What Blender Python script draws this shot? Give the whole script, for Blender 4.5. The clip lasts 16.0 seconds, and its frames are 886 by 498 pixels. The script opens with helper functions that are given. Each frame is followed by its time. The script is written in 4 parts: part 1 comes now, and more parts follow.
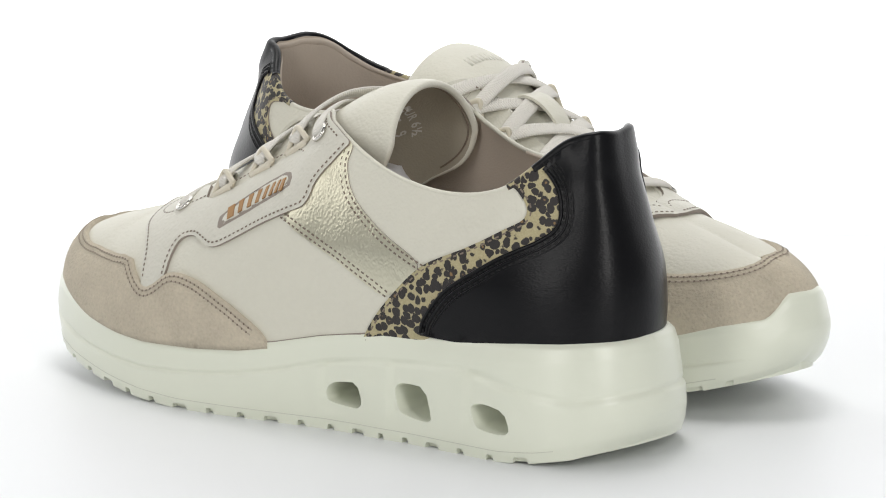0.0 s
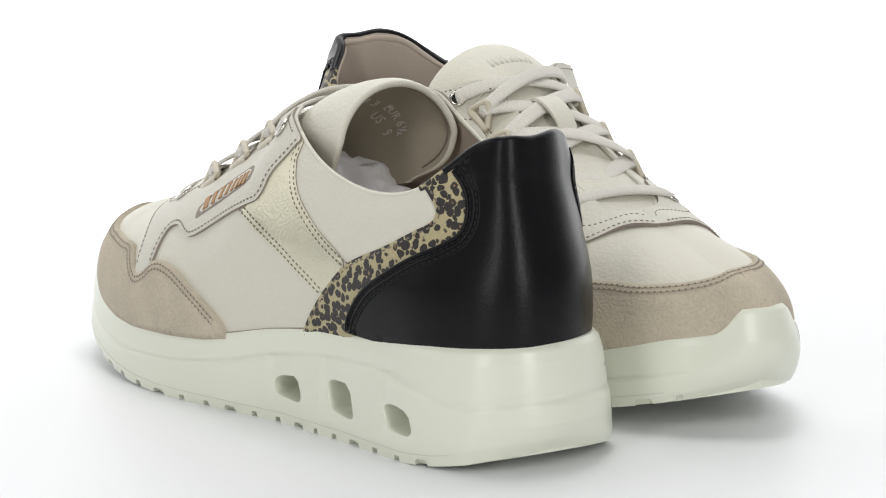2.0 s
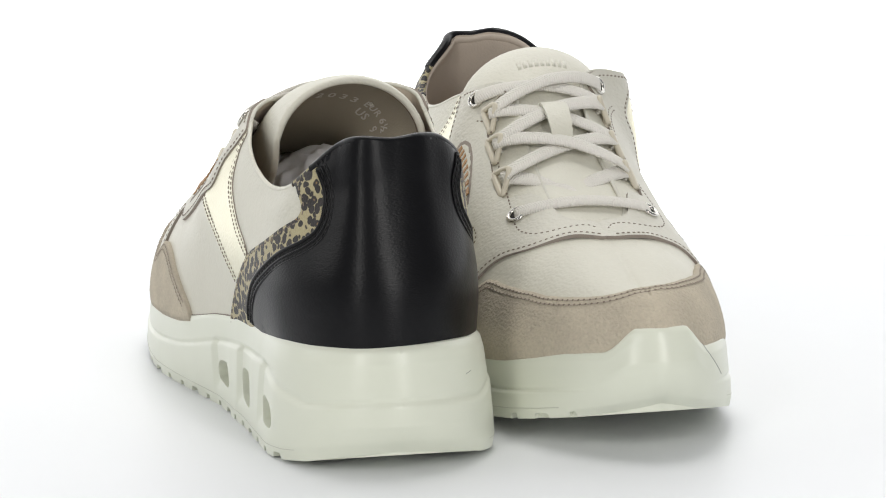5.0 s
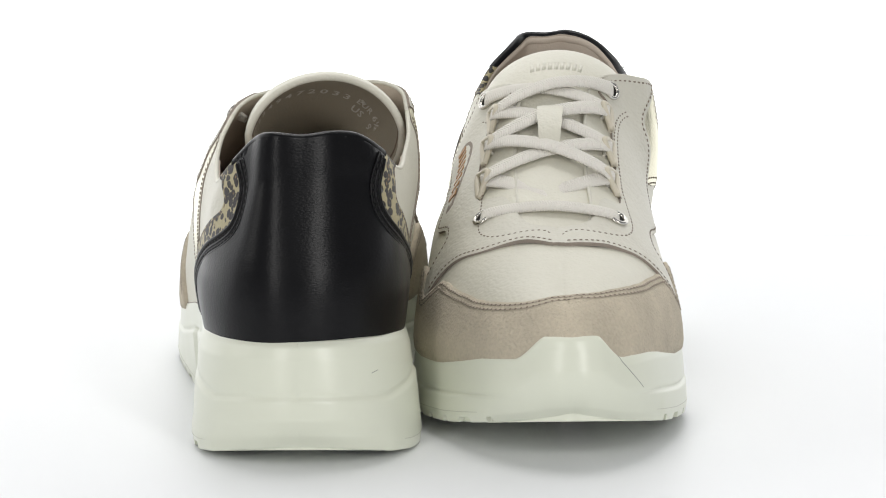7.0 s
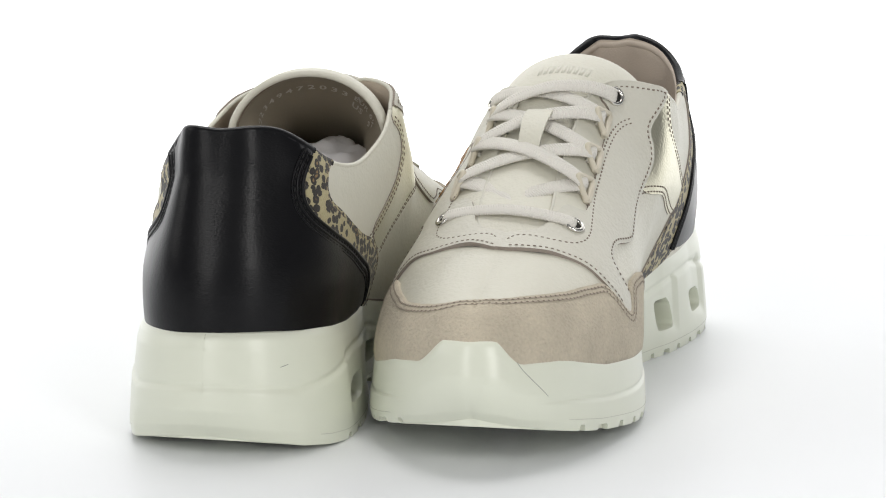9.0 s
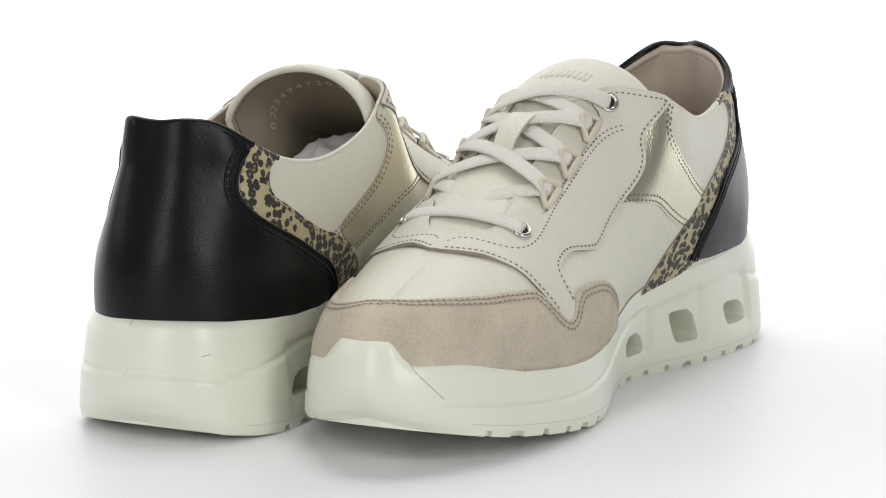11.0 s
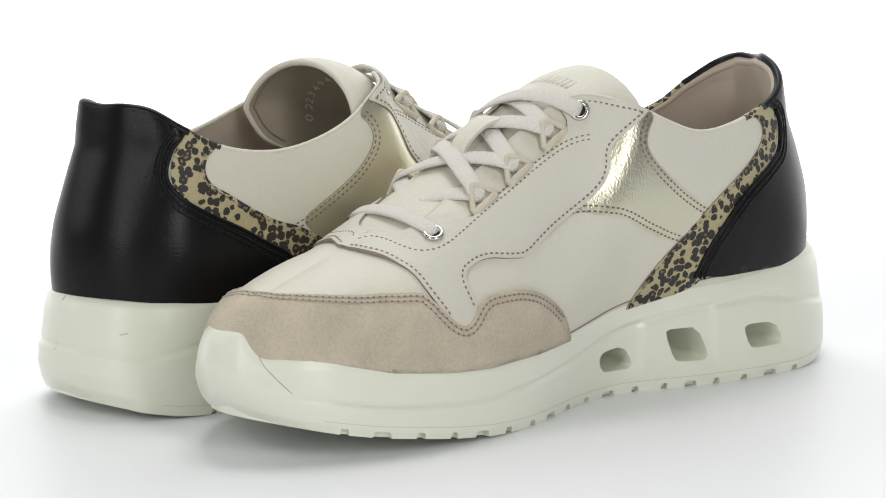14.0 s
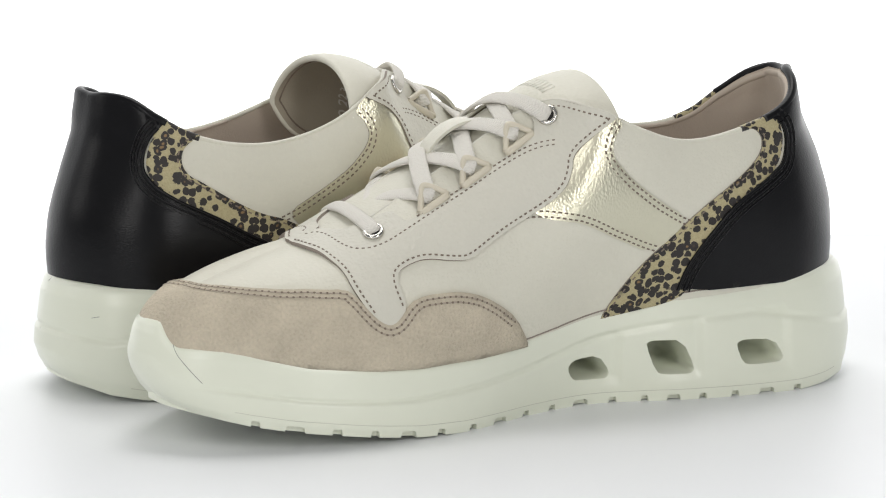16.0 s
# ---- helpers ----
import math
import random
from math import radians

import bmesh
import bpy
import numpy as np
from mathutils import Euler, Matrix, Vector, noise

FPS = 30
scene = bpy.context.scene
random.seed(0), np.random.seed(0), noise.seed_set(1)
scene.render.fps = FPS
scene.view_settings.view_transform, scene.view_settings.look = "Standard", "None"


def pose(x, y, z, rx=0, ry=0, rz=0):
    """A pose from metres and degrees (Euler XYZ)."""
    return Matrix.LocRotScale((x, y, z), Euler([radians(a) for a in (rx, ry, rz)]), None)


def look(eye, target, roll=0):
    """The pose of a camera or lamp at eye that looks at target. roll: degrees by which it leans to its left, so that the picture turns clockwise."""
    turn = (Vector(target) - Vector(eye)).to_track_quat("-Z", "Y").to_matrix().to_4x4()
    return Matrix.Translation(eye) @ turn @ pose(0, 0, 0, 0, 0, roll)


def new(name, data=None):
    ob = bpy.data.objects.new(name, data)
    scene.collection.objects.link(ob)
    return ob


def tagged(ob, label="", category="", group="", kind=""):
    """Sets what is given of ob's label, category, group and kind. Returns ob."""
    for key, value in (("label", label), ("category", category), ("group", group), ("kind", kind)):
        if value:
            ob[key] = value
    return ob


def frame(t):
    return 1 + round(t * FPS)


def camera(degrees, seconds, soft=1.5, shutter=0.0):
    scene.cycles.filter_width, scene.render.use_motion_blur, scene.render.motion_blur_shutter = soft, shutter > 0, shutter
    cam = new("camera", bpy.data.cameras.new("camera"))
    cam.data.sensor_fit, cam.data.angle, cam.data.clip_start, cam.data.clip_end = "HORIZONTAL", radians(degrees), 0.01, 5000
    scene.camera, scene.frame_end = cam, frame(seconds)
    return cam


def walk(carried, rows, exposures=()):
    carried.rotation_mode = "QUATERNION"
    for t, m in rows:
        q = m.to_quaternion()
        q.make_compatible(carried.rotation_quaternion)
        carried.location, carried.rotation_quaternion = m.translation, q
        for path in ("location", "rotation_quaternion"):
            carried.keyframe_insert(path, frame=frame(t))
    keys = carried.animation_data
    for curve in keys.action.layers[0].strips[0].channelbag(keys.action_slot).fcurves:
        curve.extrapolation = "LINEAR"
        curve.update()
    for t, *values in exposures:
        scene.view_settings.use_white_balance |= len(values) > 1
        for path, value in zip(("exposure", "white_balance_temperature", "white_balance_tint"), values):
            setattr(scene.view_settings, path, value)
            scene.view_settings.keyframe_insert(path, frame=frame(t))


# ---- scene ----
FOV = 15.266
from mathutils.geometry import delaunay_2d_cdt

cam = camera(FOV, 16.0, soft=1.1)
EYE = (0.0, -1.2495, 0.2832)
stand = Matrix.Translation(EYE) @ pose(0, 0, 0, 90 - 10.573, 0, -0.021) @ pose(0, 0, 0, 0, 0, -0.309)
walk(cam, [(0.0, stand), (16.0, stand)])

# ---- light: a white studio table with soft boxes ----
world = bpy.data.worlds.new("studio")
scene.world = world
world.use_nodes = True
world.node_tree.nodes["Background"].inputs[0].default_value = (0.96, 0.98, 1.0, 1)
world.node_tree.nodes["Background"].inputs[1].default_value = 0.20


def soft_box(name, eye, target, wide, tall, power):
    data = bpy.data.lights.new(name, "AREA")
    data.shape, data.size, data.size_y, data.energy = "RECTANGLE", wide, tall, power
    data.color = (1.0, 0.985, 0.96)
    ob = new(name, data)
    ob.matrix_world = look(eye, target)
    return ob


soft_box("overhead_soft_box", (0, 0.30, 1.45), (0, 0, 0), 0.7, 0.5, 7.4)
soft_box("side_soft_box", (-1.05, -0.12, 0.55), (0, 0, 0.08), 0.5, 0.6, 1.7)
soft_box("strip_light", (-0.56, -1.2, 0.62), (0, 0, 0.06), 0.2, 1.1, 4.3)
soft_box("strip_light", (0.56, -1.2, 0.62), (0, 0, 0.06), 0.2, 1.1, 6.2)

# ---- materials ----
def material(name, colour, rough=0.5, metal=0.0, grain=900.0, relief=0.15, stain=40.0, vary=0.08, sheen=0.0, coat=0.0, fine=0.0):
    m = bpy.data.materials.new(name)
    m.use_nodes = True
    t = m.node_tree
    b = t.nodes["Principled BSDF"]
    b.inputs["Roughness"].default_value, b.inputs["Metallic"].default_value = rough, metal
    b.inputs["Sheen Weight"].default_value, b.inputs["Coat Weight"].default_value = sheen, coat
    where = t.nodes.new("ShaderNodeTexCoord").outputs["Object"]
    big, small, bump = (t.nodes.new(k) for k in ("ShaderNodeTexNoise", "ShaderNodeTexNoise", "ShaderNodeBump"))
    big.inputs["Scale"].default_value, small.inputs["Scale"].default_value = stain, grain
    big.inputs["Detail"].default_value, small.inputs["Detail"].default_value = 3.0, 4.0
    mix = t.nodes.new("ShaderNodeMix")
    mix.data_type = "RGBA"
    mix.inputs["A"].default_value = (*[c * (1 - vary) for c in colour], 1)
    mix.inputs["B"].default_value = (*[min(1, c * (1 + vary)) for c in colour], 1)
    blend = t.nodes.new("ShaderNodeMath")
    blend.operation, blend.use_clamp = "MULTIPLY_ADD", True
    blend.inputs[1].default_value = 0.5 + fine
    half = t.nodes.new("ShaderNodeMath")
    half.operation = "MULTIPLY"
    half.inputs[1].default_value = 0.5 - fine if fine < 0.5 else 0.0
    for n in (big, small):
        t.links.new(where, n.inputs["Vector"])
    t.links.new(big.outputs[0], half.inputs[0])
    t.links.new(small.outputs[0], blend.inputs[0])
    t.links.new(half.outputs[0], blend.inputs[2])
    t.links.new(blend.outputs[0], mix.inputs["Factor"])
    t.links.new(mix.outputs["Result"], b.inputs["Base Color"])
    t.links.new(small.outputs[0], bump.inputs["Height"])
    bump.inputs["Strength"].default_value, bump.inputs["Distance"].default_value = relief, 0.001
    t.links.new(bump.outputs[0], b.inputs["Normal"])
    return m


def pebbled(name, colour, rough, cell, relief, metal=0.0, vary=0.05, stretch=(1, 1, 1), coat=0.0, crease=0.0):
    """Leather: small cells with creases between them."""
    m = material(name, colour, rough, metal, 500, 0.0, 30, vary, 0, coat)
    t = m.node_tree
    b, where = t.nodes["Principled BSDF"], t.nodes.new("ShaderNodeTexCoord").outputs["Object"]
    warp, place, cells, bump = (t.nodes.new(k) for k in ("ShaderNodeTexNoise", "ShaderNodeVectorMath", "ShaderNodeTexVoronoi", "ShaderNodeBump"))
    scale = t.nodes.new("ShaderNodeMapping")
    scale.inputs["Scale"].default_value = stretch
    warp.inputs["Scale"].default_value = 60
    place.operation = "MULTIPLY_ADD"
    place.inputs[1].default_value = (0.004, 0.004, 0.004)
    t.links.new(where, warp.inputs["Vector"])
    t.links.new(warp.outputs["Color"], place.inputs[0])
    t.links.new(where, scale.inputs["Vector"])
    t.links.new(scale.outputs[0], place.inputs[2])
    t.links.new(place.outputs[0], cells.inputs["Vector"])
    cells.feature, cells.inputs["Scale"].default_value = "SMOOTH_F1", cell
    bump.invert = True
    bump.inputs["Strength"].default_value, bump.inputs["Distance"].default_value = relief, 0.0008
    t.links.new(cells.outputs["Distance"], bump.inputs["Height"])
    fold, soft = t.nodes.new("ShaderNodeTexNoise"), t.nodes.new("ShaderNodeBump")
    fold.inputs["Scale"].default_value, fold.inputs["Detail"].default_value, fold.inputs["Roughness"].default_value = 170, 6, 0.62
    soft.inputs["Strength"].default_value, soft.inputs["Distance"].default_value = crease, 0.0012
    t.links.new(scale.outputs[0], fold.inputs["Vector"])
    t.links.new(fold.outputs[0], soft.inputs["Height"])
    t.links.new(soft.outputs[0], bump.inputs["Normal"])
    t.links.new(bump.outputs[0], b.inputs["Normal"])
    return m


def spotted(name):
    """Short-haired hide: dark uneven spots on tan, some with an amber heart."""
    m = bpy.data.materials.new(name)
    m.use_nodes = True
    t = m.node_tree
    b = t.nodes["Principled BSDF"]
    b.inputs["Roughness"].default_value, b.inputs["Sheen Weight"].default_value = 0.55, 0.1
    where = t.nodes.new("ShaderNodeTexCoord").outputs["Object"]

    def node(kind, **values):
        n = t.nodes.new(kind)
        for key, value in values.items():
            n.inputs[key].default_value = value
        return n

    def maths(how, a, c):
        n = t.nodes.new("ShaderNodeMath")
        n.operation = how
        for i, v in enumerate((a, c)):
            if isinstance(v, float):
                n.inputs[i].default_value = v
            else:
                t.links.new(v, n.inputs[i])
        return n.outputs[0]

    def step(v, lo, hi):
        n = node("ShaderNodeMapRange", **{"From Min": lo, "From Max": hi})
        t.links.new(v, n.inputs["Value"])
        return n.outputs[0]

    warp, fine = node("ShaderNodeTexNoise", Scale=260.0, Detail=1.0), node("ShaderNodeTexNoise", Scale=1500.0, Detail=2.0)
    place = t.nodes.new("ShaderNodeVectorMath")
    place.operation = "MULTIPLY_ADD"
    place.inputs[1].default_value = (0.0021, 0.0021, 0.0021)
    cells = node("ShaderNodeTexVoronoi", Scale=320.0, Randomness=0.72)
    for n in (warp, fine):
        t.links.new(where, n.inputs["Vector"])
    t.links.new(warp.outputs["Color"], place.inputs[0])
    t.links.new(where, place.inputs[2])
    t.links.new(place.outputs[0], cells.inputs["Vector"])
    apart = t.nodes.new("ShaderNodeSeparateColor")
    t.links.new(cells.outputs["Color"], apart.inputs[0])
    far = maths("ADD", cells.outputs["Distance"], maths("MULTIPLY", maths("SUBTRACT", fine.outputs[0], 0.5), 0.16))
    edge = maths("SUBTRACT", far, maths("MULTIPLY", apart.outputs[0], 0.17))
    bare = step(edge, 0.43, 0.485)
    heart = maths("MULTIPLY", step(far, 0.24, 0.14), step(apart.outputs[1], 0.72, 0.76))
    tan = node("ShaderNodeMix")
    tan.data_type = "RGBA"
    tan.inputs["A"].default_value, tan.inputs["B"].default_value = (0.31, 0.265, 0.135, 1), (0.50, 0.44, 0.265, 1)
    t.links.new(fine.outputs[0], tan.inputs["Factor"])
    dark = node("ShaderNodeMix")
    dark.data_type = "RGBA"
    dark.inputs["A"].default_value, dark.inputs["B"].default_value = (0.016, 0.012, 0.011, 1), (0.23, 0.14, 0.055, 1)
    t.links.new(heart, dark.inputs["Factor"])
    both = node("ShaderNodeMix")
    both.data_type = "RGBA"
    t.links.new(bare, both.inputs["Factor"])
    t.links.new(dark.outputs["Result"], both.inputs["A"])
    t.links.new(tan.outputs["Result"], both.inputs["B"])
    t.links.new(both.outputs["Result"], b.inputs["Base Color"])
    bump = node("ShaderNodeBump", Strength=0.35, Distance=0.0006)
    t.links.new(fine.outputs[0], bump.inputs["Height"])
    t.links.new(bump.outputs[0], b.inputs["Normal"])
    return m


def woven(name, colour):
    """Flat braid: ribs that meet in a chevron along the lace's middle."""
    m = material(name, colour, 0.95, 0, 1300, 0.3, 60, 0.09)
    t = m.node_tree
    b, old = t.nodes["Principled BSDF"], t.nodes["Bump"]
    apart, slant, turn, wave, bump = (t.nodes.new(k) for k in ("ShaderNodeSeparateXYZ", "ShaderNodeMath", "ShaderNodeMath", "ShaderNodeMath", "ShaderNodeBump"))
    t.links.new(t.nodes.new("ShaderNodeUVMap").outputs[0], apart.inputs[0])
    slant.operation, turn.operation, wave.operation = "ABSOLUTE", "MULTIPLY_ADD", "SINE"
    t.links.new(apart.outputs[1], slant.inputs[0])
    t.links.new(apart.outputs[0], turn.inputs[0])
    turn.inputs[1].default_value = 6.5
    t.links.new(slant.outputs[0], turn.inputs[2])
    t.links.new(turn.outputs[0], wave.inputs[0])
    t.links.new(wave.outputs[0], bump.inputs["Height"])
    bump.inputs["Strength"].default_value, bump.inputs["Distance"].default_value = 0.42, 0.0002
    t.links.new(old.outputs[0], bump.inputs["Normal"])
    t.links.new(bump.outputs[0], b.inputs["Normal"])
    return m


CREAM = pebbled("cream_leather", (0.65, 0.632, 0.54), 0.48, 900, 0.2, crease=0.3)
STAY = pebbled("grained_leather", (0.61, 0.592, 0.515), 0.52, 800, 0.26, crease=0.4)
BLACK = pebbled("black_leather", (0.005, 0.005, 0.006), 0.30, 1200, 0.075, stretch=(0.8, 0.8, 1.7), crease=0.055)
BLACK.node_tree.nodes["Principled BSDF"].inputs["Specular IOR Level"].default_value = 0.19
GOLD = pebbled("gold_leather", (0.66, 0.635, 0.50), 0.35, 1300, 0.18, 1.0, 0.05, (1, 1, 0.7), crease=0.12)
SUEDE = material("suede", (0.52, 0.46, 0.36), 0.95, 0, 900, 0.75, 75, 0.40, 0.0, 0, -0.05)
SPOTS = spotted("spotted_hide")
FOAM = material("cream_rubber", (0.735, 0.755, 0.64), 0.28, 0, 120, 0.03, 25, 0.025)
TAN = material("tan_lining", (0.50, 0.43, 0.36), 0.8, 0, 1200, 0.2, 60, 0.06)
# the tan lining again, darkened in colour for the shade under the tongue
SHADED_TAN = material("shaded_tan_lining", (0.35, 0.31, 0.24), 0.8, 0, 1200, 0.2, 60, 0.06)
COTTON = woven("cotton", (0.70, 0.675, 0.62))
STEEL = material("steel", (0.62, 0.60, 0.56), 0.22, 1.0, 300, 0.0, 40, 0.05)
HORN = material("beige_plastic", (0.61, 0.56, 0.45), 0.4, 0, 200, 0.02, 60, 0.04)
THREAD = material("grey_thread", (0.20, 0.16, 0.125), 0.9, 0, 900, 0.3, 60, 0.1)
PALE_THREAD = material("beige_thread", (0.40, 0.35, 0.285), 0.9, 0, 900, 0.3, 60, 0.1)
BLACK_THREAD = material("black_thread", (0.004, 0.004, 0.004), 0.8, 0, 900, 0.3, 60, 0.1)
EDGE = material("edge_and_shade", (0.29, 0.25, 0.215), 0.9, 0, 900, 0.2, 60, 0.1)
DARK = material("painted_hole_shade", (0.02, 0.018, 0.016), 0.9, 0, 300, 0.0, 60, 0.1)
SEAM = material("seam_shadow", (0.22, 0.23, 0.20), 0.8, 0, 300, 0.0, 60, 0.1)
JOINT = material("rubber_joint", (0.56, 0.57, 0.48), 0.5, 0, 300, 0.0, 60, 0.1)
PRINT = material("silver_print", (0.60, 0.57, 0.52), 0.6, 0, 300, 0.0, 60, 0.05)
FOIL = material("copper_foil", (0.36, 0.20, 0.08), 0.45, 0.4, 300, 0.0, 300, 0.2)
TISSUE = material("tissue", (0.80, 0.79, 0.80), 0.9, 0, 150, 0.3, 30, 0.04)
TABLE = material("white_table", (0.815, 0.83, 0.85), 0.45, 0, 60, 0.0, 6, 0.008)
# emission stands in for the studio light that whitens the backdrop
GLOW = bpy.data.materials.new("glowing_backdrop")
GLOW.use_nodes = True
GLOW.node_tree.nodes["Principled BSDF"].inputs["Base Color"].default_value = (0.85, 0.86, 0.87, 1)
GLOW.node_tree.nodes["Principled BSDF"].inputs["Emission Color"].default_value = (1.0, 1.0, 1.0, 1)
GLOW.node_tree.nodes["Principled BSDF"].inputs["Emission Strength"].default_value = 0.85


# ---- the last: the shape that both shoes share (millimetres: X from heel to toe, Y to the outer side, Z up) ----
SOLE_OUT = [(-0.5, 0), (3.7, 17), (16, 31), (36, 39.5), (61, 40.9), (85, 41.4), (105, 44), (128, 49),
            (152, 54.5), (178, 57.5), (205, 58.2), (230, 54.7), (257, 46), (279, 33.4), (292.5, 17.5), (297, 4)]
SOLE_IN = [(-0.5, 0), (4, -18), (16, -32), (36, -41), (61, -40.8), (85, -36), (105, -30), (128, -26.5),
           (152, -31), (178, -38), (205, -42.3), (230, -41), (257, -33.6), (279, -23), (292.5, -9.5), (297, 4)]
TOP_OUT = [(21.5, -2, 116), (23, 9, 116.3), (29.5, 15.5, 112.5), (38.5, 25, 102.5), (50, 30, 95.8), (70, 33, 94),
           (92, 35, 97), (112, 35.5, 103.5), (130, 31, 109.5), (145, 20, 110.5), (178, 21, 90.5), (213, 19, 73),
           (223, 6, 69.5), (244, 6, 63.5), (262, 6, 57.5), (275, 5, 53)]
TOP_IN = [(21.5, -2, 116), (23, -13, 116.3), (29.5, -21, 113.5), (39, -28.5, 106), (52, -32, 100.5), (72, -34.5, 98),
          (92, -35.5, 99), (112, -35.5, 105), (129, -30, 112.5), (143, -12, 113), (178, -7, 91.5), (213, -7, 73),
          (223, 6, 69.5), (244, 6, 63.5), (262, 6, 57.5), (275, 5, 53)]
RIM = [(0, 43.8), (10, 43.2), (20, 42.4), (32, 42), (50, 41.3), (78, 39.6), (91, 38.8), (102, 37.4), (121, 34.4), (140, 30.2),
       (156, 27.6), (177, 26), (204, 25.6), (220, 26.5), (246, 29.5), (274, 35), (300, 38.5)]
TREAD = [(-2, 7.6), (6, 5.6), (16, 2.9), (28, 1.0), (42, 0), (185, 0), (205, 1.0), (225, 3.2), (252, 6.8), (274, 11), (288, 14.5), (300, 18)]
INSET = [(0, 8.0), (17, 7.2), (36, 6.2), (61, 4.6), (80, 3.0), (105, 2.2), (128, 2.8), (150, 3.0), (200, 2.5), (260, 4), (300, 5)]
# outward belly low, its rise, outward belly high, its drop, station by station
BELLY_OUT = [(4, .42, 3, .30), (4, .42, 3, .30), (3.5, .42, 2.5, .30), (4, .42, 3, .32), (5, .42, 5, .34), (4, .42, 6, .36),
             (2, .42, 8, .38), (0, .42, 10, .34), (0, .42, 13, .24), (0, .42, 15, .22), (0, .42, 17, .18), (0, .45, 20, .14),
             (0, .58, 22, .02), (0, .65, 18, 0), (0, .72, 14, 0), (0, .72, 11, 0)]
BELLY_IN = [(4, .42, 3, .30), (4, .42, 3, .30), (3.5, .42, 2.5, .30), (4, .42, 3, .32), (6, .42, 5, .34), (8, .42, 6, .36),
            (9, .42, 7, .38), (9, .42, 9, .34), (6, .42, 13, .24), (2, .42, 15, .22), (0, .42, 17, .18), (0, .45, 20, .14),
            (0, .58, 22, .02), (0, .65, 18, 0), (0, .72, 14, 0), (0, .72, 11, 0)]


def ramp(table, x):
    xs, ys = zip(*table)
    return np.interp(x, xs, ys)


def smooth(rows, s):
    """Catmull-Rom through the rows, s from 0 to len(rows) - 1."""
    rows = np.asarray(rows, float)
    s = np.clip(np.asarray(s, float), 0, len(rows) - 1 - 1e-9)
    i = s.astype(int)
    f = (s - i)[..., None]
    n = len(rows) - 1
    a, b, c, d = (rows[np.clip(i + k, 0, n)] for k in (-1, 0, 1, 2))
    return 0.5 * (2 * b + (c - a) * f + (2 * a - 5 * b + 4 * c - d) * f * f + (3 * b - a - 3 * c + d) * f ** 3)


def ring(out, inn, q):
    """A closed row of stations: q runs 0 to 15 from the heel along the outer side to the toe, 15 to 30 back along the inner side."""
    rows = np.asarray(list(out) + list(inn)[-2:0:-1], float)
    n = len(rows)
    q = np.asarray(q, float) % n
    i = np.floor(q).astype(int)
    f = (q - i)[..., None]
    a, b, c, d = (rows[(i + k) % n] for k in (-1, 0, 1, 2))
    return 0.5 * (2 * b + (c - a) * f + (2 * a - 5 * b + 4 * c - d) * f * f + (3 * b - a - 3 * c + d) * f ** 3)


PAIR = [1]


def rim_at(q, x):
    """The rim's height; it stands higher along the inner side of the ball."""
    k = 0 if PAIR[0] > 0 else 1
    return ramp(RIM, x) + ramp([(16.2, 0), (17.6, 2.6), (20.4, 2.8), (22, k), (23.5, 1.2 * k), (25, 2 * k), (28, 1.9 * k), (30, 0)], np.asarray(q) % 30)


def outward(q):
    t = ring(SOLE_OUT, SOLE_IN, np.asarray(q) + 0.05) - ring(SOLE_OUT, SOLE_IN, np.asarray(q) - 0.05)
    t = t / np.linalg.norm(t, axis=-1, keepdims=True)
    return np.stack([-t[..., 1], t[..., 0]], -1)


# how each shoe's collar and inner flap differ from the common last: 1 the left shoe, -1 the right one
COLLAR = {1: [(0, -3.8), (1.5, -2.8), (2.8, -0.6), (3.8, -2), (5, -3.9), (7, -2.5), (8, 0), (20.8, 0), (21.6, 3.5), (22.4, 0), (23.2, -3), (25, -4.5), (26.3, -1.0), (27, 0.2), (27.7, -1.0), (28.6, -3), (30, -3.8)],
          -1: [(0, 1.2), (1.5, 1.2), (2.5, 4.2), (3.1, 6), (3.7, 4.6), (4.3, 1.0), (6, 0.3), (8, 0), (22.6, 0), (24, -1), (25, 1.4), (25.8, 3.6), (26.5, 3.6), (27.5, 3.5), (28.4, 3.2), (29.2, 2.6), (30, 1.2)]}


